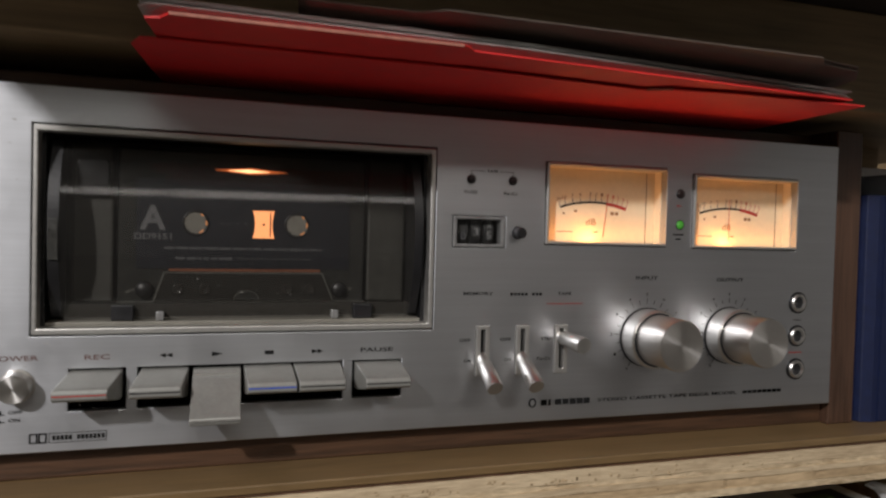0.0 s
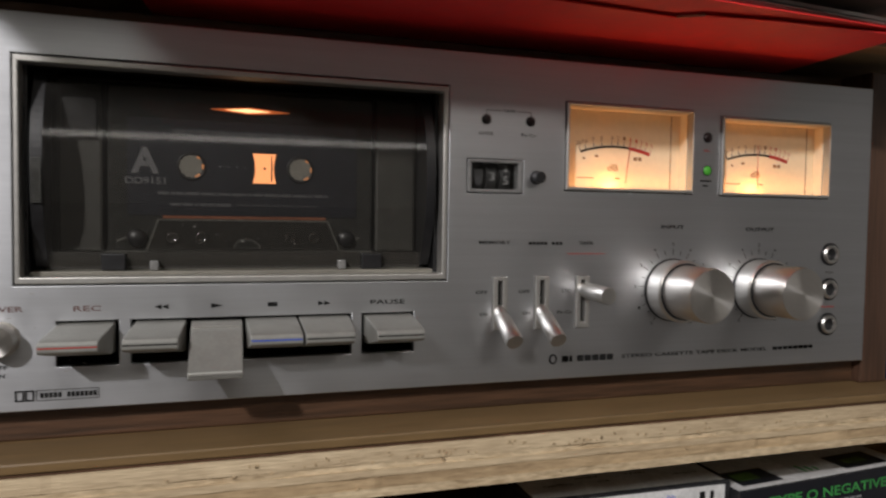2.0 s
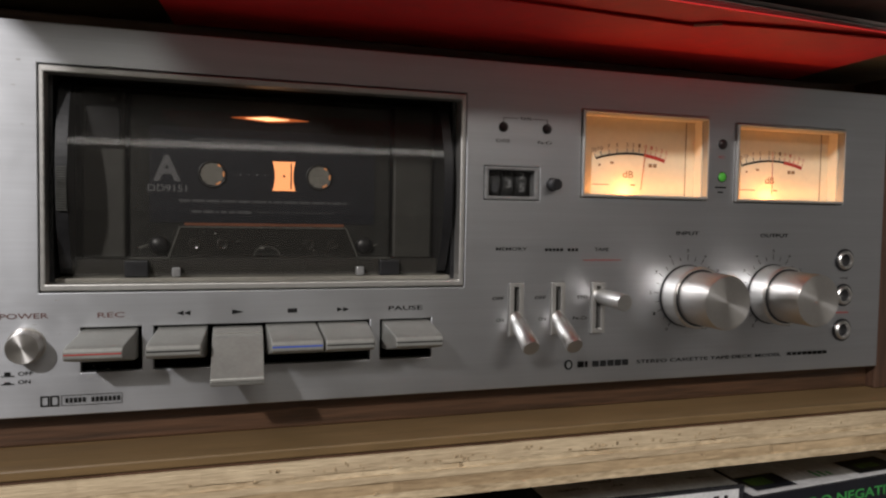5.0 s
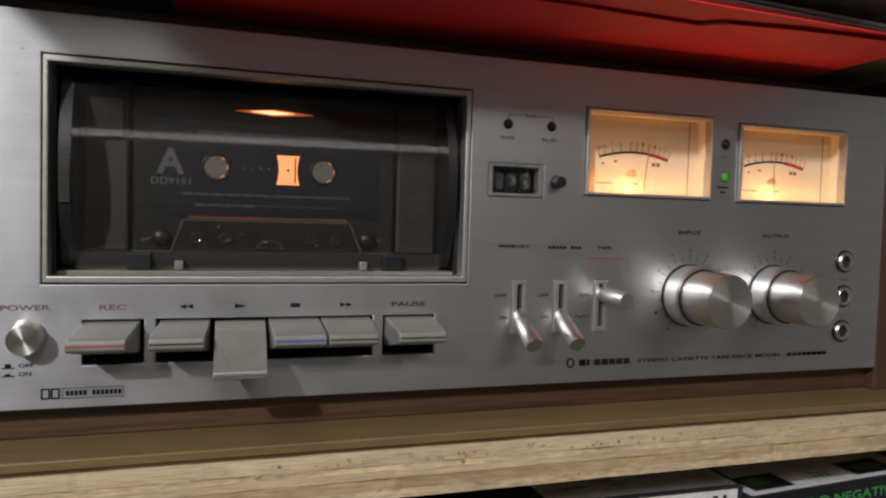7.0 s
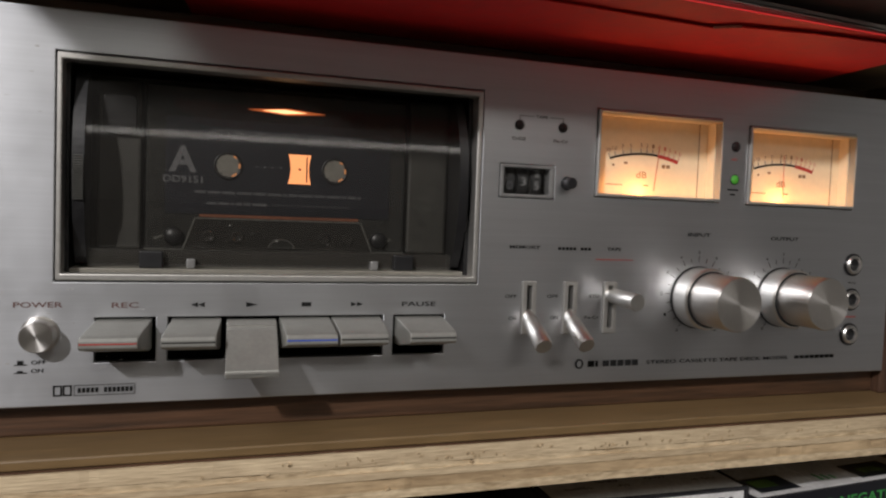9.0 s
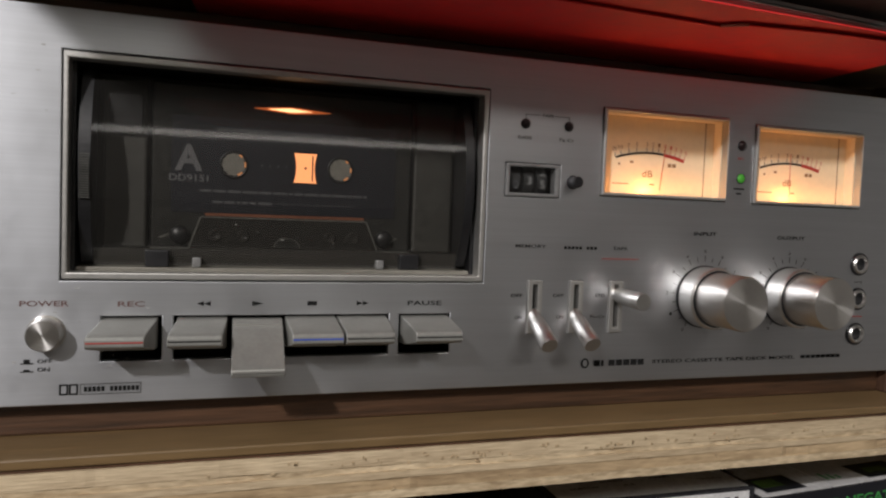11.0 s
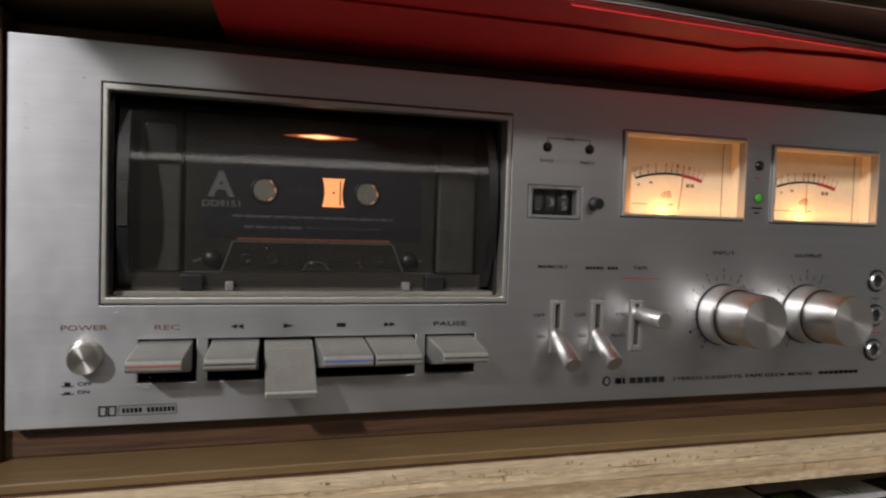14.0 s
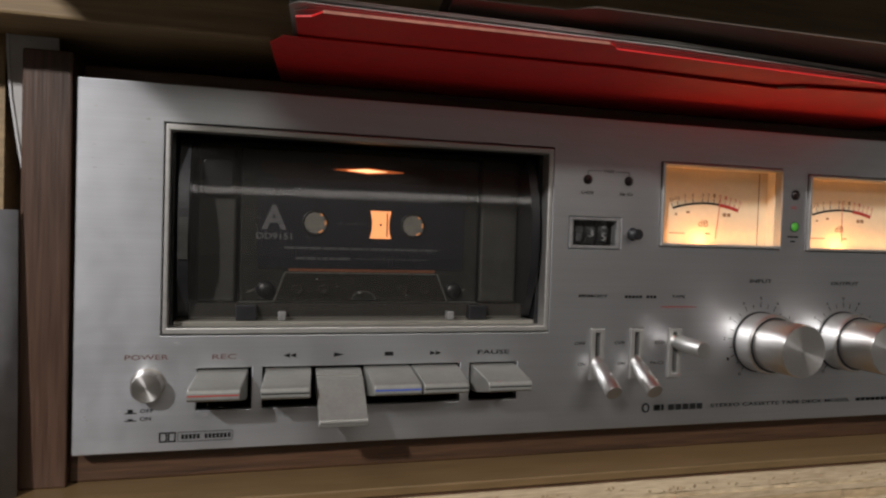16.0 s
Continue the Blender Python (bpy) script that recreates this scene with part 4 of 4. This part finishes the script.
loose("page_block", box(-0.047, 0.525, -0.123, 0.195, 0.2255, 0.2465), KRAFT, dark, (0.17, 0.1, 0.2222), "brown page block")

# ---- things beside the deck ----
book = thing("blue_book", "blue cloth-bound book standing beside the deck", "book", at=(0.447, 0.03, SHELF_Z))
BAT = (0.447, 0.03, SHELF_Z)
loose("cover", slab([(0.4332, 0.006), (0.4340, 0.0030), (0.4400, 0.0010), (0.4545, 0.0010), (0.4605, 0.0030), (0.4613, 0.006), (0.4613, 0.074), (0.4332, 0.074)], SHELF_Z, 0.133), BLUE, book, BAT, "", 0.0006)
loose("spine_groove", box(0.4440, 0.4446, 0.0002, 0.0010, SHELF_Z + 0.001, 0.1325), BLUE, book, BAT)
loose("spine_groove", box(0.4510, 0.4516, 0.0002, 0.0010, SHELF_Z + 0.001, 0.1325), BLUE, book, BAT)
binder = thing("white_binder", "white paper binder with green writing on its spine", "binder", at=(0.48, 0.03, SHELF_Z))
WAT = (0.48, 0.03, SHELF_Z)
loose("cover", slab([(0.4630, 0.003), (0.4985, 0.003), (0.4985, 0.074), (0.4630, 0.074)], SHELF_Z, 0.1465), COOL, binder, WAT, "", 0.0015)
for i in range(6):
    loose("writing_bar", box(0.4665, 0.4685, 0.0026, 0.003, 0.012 + 0.005 * i, 0.0152 + 0.005 * i), GREEN, binder, WAT)
papers = thing("paper_pile", "white papers standing upright behind the binder", "paper", at=(0.52, 0.08, SHELF_Z))
for i in range(6):
    loose("paper_sheet", box(0.4900, 0.5600, 0.0760 + 0.0011 * i, 0.0768 + 0.0011 * i, SHELF_Z, 0.1560 + 0.0008 * (i % 3)), WHITE, papers, (0.52, 0.08, SHELF_Z))
sleeve = thing("plastic_sleeve", "curled clear-grey plastic sleeve beside the deck", "sleeve", at=(-0.035, 0.02, SHELF_Z))
SAT = (-0.035, 0.02, SHELF_Z)


def curl(points, z0, z1, thick):
    """An upright sheet that follows (x, y) points from z0 to z1; the top edge leans back."""
    bm = bmesh.new()
    cols = []
    for i, (x, y) in enumerate(points):
        cols.append([bm.verts.new((x, y, z0)), bm.verts.new((x - 0.002, y + 0.004, z1)), bm.verts.new((x - 0.002, y + 0.004 + thick, z1)), bm.verts.new((x, y + thick, z0))])
    for a, b in zip(cols, cols[1:]):
        for k in range(4):
            bm.faces.new([a[k], b[k], b[(k + 1) % 4], a[(k + 1) % 4]])
    bm.faces.new(cols[0])
    bm.faces.new(cols[-1][::-1])
    return bm


GREYSHEET = material("grey_plastic_sheet", (0.2, 0.2, 0.21), 0.25, scale=20, vary=0.2, bump=0.15, coat=0.4)
loose("sheet", curl([(-0.0650, -0.012), (-0.045, -0.014), (-0.032, -0.012), (-0.024, -0.008), (-0.0165, -0.003)], SHELF_Z, 0.1090, 0.0005), GREYSHEET, sleeve, SAT, "", smooth=True)
envelope = thing("envelope", "curved grey paper envelope tucked beside the deck", "envelope", at=(-0.021, 0.011, 0.118))
EDGELINE = [(-0.0255, 0.178), (-0.0252, 0.166), (-0.0240, 0.150), (-0.0218, 0.135), (-0.0192, 0.1195)]
loose("sheet", prism(EDGELINE + [(-0.0190, 0.1195), (-0.0188, 0.1670), (-0.0080, 0.1672), (-0.0090, 0.178)], 0.0100, 0.0106), GREY_PAPER, envelope, (-0.021, 0.011, 0.118))
loose("edge", prism(EDGELINE + [(x + 0.0007, z) for x, z in EDGELINE[::-1]], 0.0092, 0.0099), WHITE, envelope, (-0.021, 0.011, 0.118), "bright cut edge")

# ---- cassettes and boxes under the shelf ----


def tape_case(name, at, turn, w, d, h, top, spine, label, lean=0.0, sleeve_card=False):
    """A cassette box: clear shell, printed inlay in its top and spine. Local origin at the front left of its base."""
    ob = thing(name, label, "cassette case", "cassettes under the shelf")
    ob.matrix_world = pose(*at, 0, lean, turn)
    part("case_shell", box(0, w, 0, d, 0, h), CASE_PL, ob, "clear plastic shell", 0.0012)
    m = 0.0006 if sleeve_card else 0.004
    part("inlay_top", box(m, w - m, 0.0010, d - 0.002, h, h + 0.0002), top, ob, "printed top inlay")
    part("inlay_spine", box(m, w - m, -0.0002, 0.0, m / 2, h - m / 2), spine, ob, "printed spine")
    return ob


C1 = (0.2283, 0.0095, -0.0533)
one = tape_case("cassette_case", C1, -1.0, 0.109, 0.07, 0.017, INLAY, INLAY, "cassette in a clear case with handwritten white inlay")


def scribble(x0, x1, base, tall, seed, mat, parent, top=None):
    """A run of loose handwriting as one thin ribbon, on the spine or, with top, on the upper face."""
    rnd = random.Random(seed)
    pts = []
    x, k = x0, 0
    while x < x1:
        pts.append((x + rnd.uniform(-0.0003, 0.0003), base + (tall * rnd.uniform(0.4, 1.0) if k % 2 else rnd.uniform(-0.2, 0.15) * tall)))
        x += rnd.uniform(0.00025, 0.0009)
        k += 1
    bm = bmesh.new()
    for (xa, za), (xb, zb) in zip(pts, pts[1:]):
        d = Vector((zb - za, xa - xb))
        d = d.normalized() * 0.00013 if d.length else Vector((0, 0.00013))
        quad = [(xa - d.x, za - d.y), (xa + d.x, za + d.y), (xb + d.x, zb + d.y), (xb - d.x, zb - d.y)]
        bm.faces.new([bm.verts.new((x, -0.0005, z) if top is None else (x, z, top)) for x, z in quad])
    part("handwriting", bm, mat, parent)


for k, (xa, xb) in enumerate(((0.010, 0.020), (0.022, 0.030), (0.034, 0.040), (0.042, 0.053), (0.056, 0.066), (0.069, 0.078), (0.080, 0.087))):
    scribble(xa, xb, 0.0048 + 0.0026 * (k % 3), 0.0028, 30 + k, INK_BLUE if k > 1 else INK, one)
for k, (xa, xb) in enumerate(((0.014, 0.030), (0.033, 0.046), (0.016, 0.038), (0.042, 0.050), (0.060, 0.072), (0.080, 0.096), (0.084, 0.098))):
    scribble(xa, xb, 0.012 + 0.006 * (k % 3), 0.0028, 60 + k, INK, one, 0.0174)
bars([(0.0905, 0.0935, 0.0045, 0.0125), (0.0965, 0.0985, 0.0045, 0.0125)], -0.0003, INK, one)
two = tape_case("cassette_case", (0.2290, 0.0085, -0.0706), -1.0, 0.109, 0.07, 0.017, PINK, PINK, "cassette in a clear case with pink inlay")
lettering("ROS", 0.062, 0.082, 0.0060, 0.0070, -0.0005, INK, two, "title_letters")
three = tape_case("cassette_case", (0.2285, 0.0092, -0.0879), -0.5, 0.109, 0.07, 0.017, INLAY, INLAY, "cassette in a clear case with white inlay")
for i in range(3):
    tape_case("cassette_case", (0.2280 + 0.001 * (i % 2), 0.010, -0.1450 + 0.0190 * i), 0.0, 0.109, 0.07, 0.0185, INLAY, INLAY, "cassette in a clear case, low in the pile")

chest = thing("wooden_box", "reddish-brown wooden box with a pale front panel", "box", at=(0.395, 0.03, -0.145))
KAT = (0.395, 0.03, -0.145)
loose("box_body", box(0.3400, 0.4590, 0.0120, 0.12, -0.145, -0.0605), DARK_WOOD, chest, KAT, "", 0.002)
loose("front_frame", plate(0.3400, 0.4590, -0.145, -0.0600, 0.0060, 0.0119, [(0.3540, 0.4460, -0.132, -0.0720)]), DARK_WOOD, chest, KAT, "", 0.0015)
loose("front_panel", box(0.3540, 0.4460, 0.0095, 0.0118, -0.132, -0.0720), GREY_PAPER, chest, KAT, "pale panel")
green = tape_case("cassette_case", (0.3388, 0.0030, -0.0597), 1.0, 0.1125, 0.07, 0.0185, INLAY, LABEL, "cassette with a black spine and green lettering", lean=-1.8, sleeve_card=True)
lettering("TYPE O NEGATIVE", 0.0175, 0.0960, 0.0082, 0.0052, -0.0004, GREEN, green, "title_letters", bold=0.02)
bars([(0.036 + 0.0043 * i, 0.0395 + 0.0043 * i, 0.0048, 0.0060) for i in range(10)], -0.0003, PALE, green)
bars([(0.1035, 0.1042, 0.0050, 0.0120), (0.1048, 0.1060, 0.0050, 0.0120)], -0.0003, PALE, green)
for x0, x1, y0, y1, mat in ((0.005, 0.033, 0.0030, 0.0235, WHITE), (0.072, 0.104, 0.0030, 0.0235, WHITE), (0.0064, 0.0316, 0.0046, 0.0220, LABEL), (0.009, 0.022, 0.010, 0.019, PHOTO), (0.046, 0.066, 0.002, 0.04, WHITE), (0.0734, 0.1026, 0.0046, 0.0220, LABEL), (0.080, 0.094, 0.010, 0.016, PHOTO)):
    part("inlay_picture", box(x0, x1, y0, y1, 0.0187, {"white_paper": 0.0188, "dark_green_photo": 0.0191}.get(mat.name, 0.01895)), mat, green)
for i in range(3):
    part("inlay_letter", box(0.050 + 0.004 * i, 0.0515 + 0.004 * i, 0.009, 0.017 - 0.002 * i, 0.0189, 0.0191), GREEN, green)
RIB = [(0.4440, -0.0290), (0.4520, -0.0330), (0.4590, -0.0400), (0.4635, -0.0500), (0.4650, -0.0640), (0.4640, -0.0850), (0.4630, -0.1100), (0.4630, -0.1449)]
bm = bmesh.new()
rows = []
for k, (x, z) in enumerate(RIB):
    w = (0.003, 0.009, 0.014, 0.017, 0.018, 0.018, 0.018, 0.018)[k]
    rows.append([bm.verts.new(p) for p in ((x, 0.0065, z), (x + w, 0.0040, z + 0.003), (x + w, 0.0044, z + 0.003), (x, 0.0069, z))])
for p, q in zip(rows, rows[1:]):
    for k in range(4):
        bm.faces.new([p[k], q[k], q[(k + 1) % 4], p[(k + 1) % 4]])
bm.faces.new(rows[0])
bm.faces.new(rows[-1][::-1])
strip = tagged(mesh_object("paper_strip", bm, WHITE, smooth=True), "curled white paper strip hanging beside the cassettes", "paper")
carton = tagged(mesh_object("cardboard_box", box(0.128, 0.190, 0.03, 0.2, -0.145, -0.057), BROWN_CARD, None, "", 0.001), "small brown cardboard box under the shelf", "box")
caddy = tagged(mesh_object("black_case", box(0.04, 0.118, 0.035, 0.2, -0.145, -0.060), BLACK, None, "", 0.004), "glossy black case under the shelf", "case")
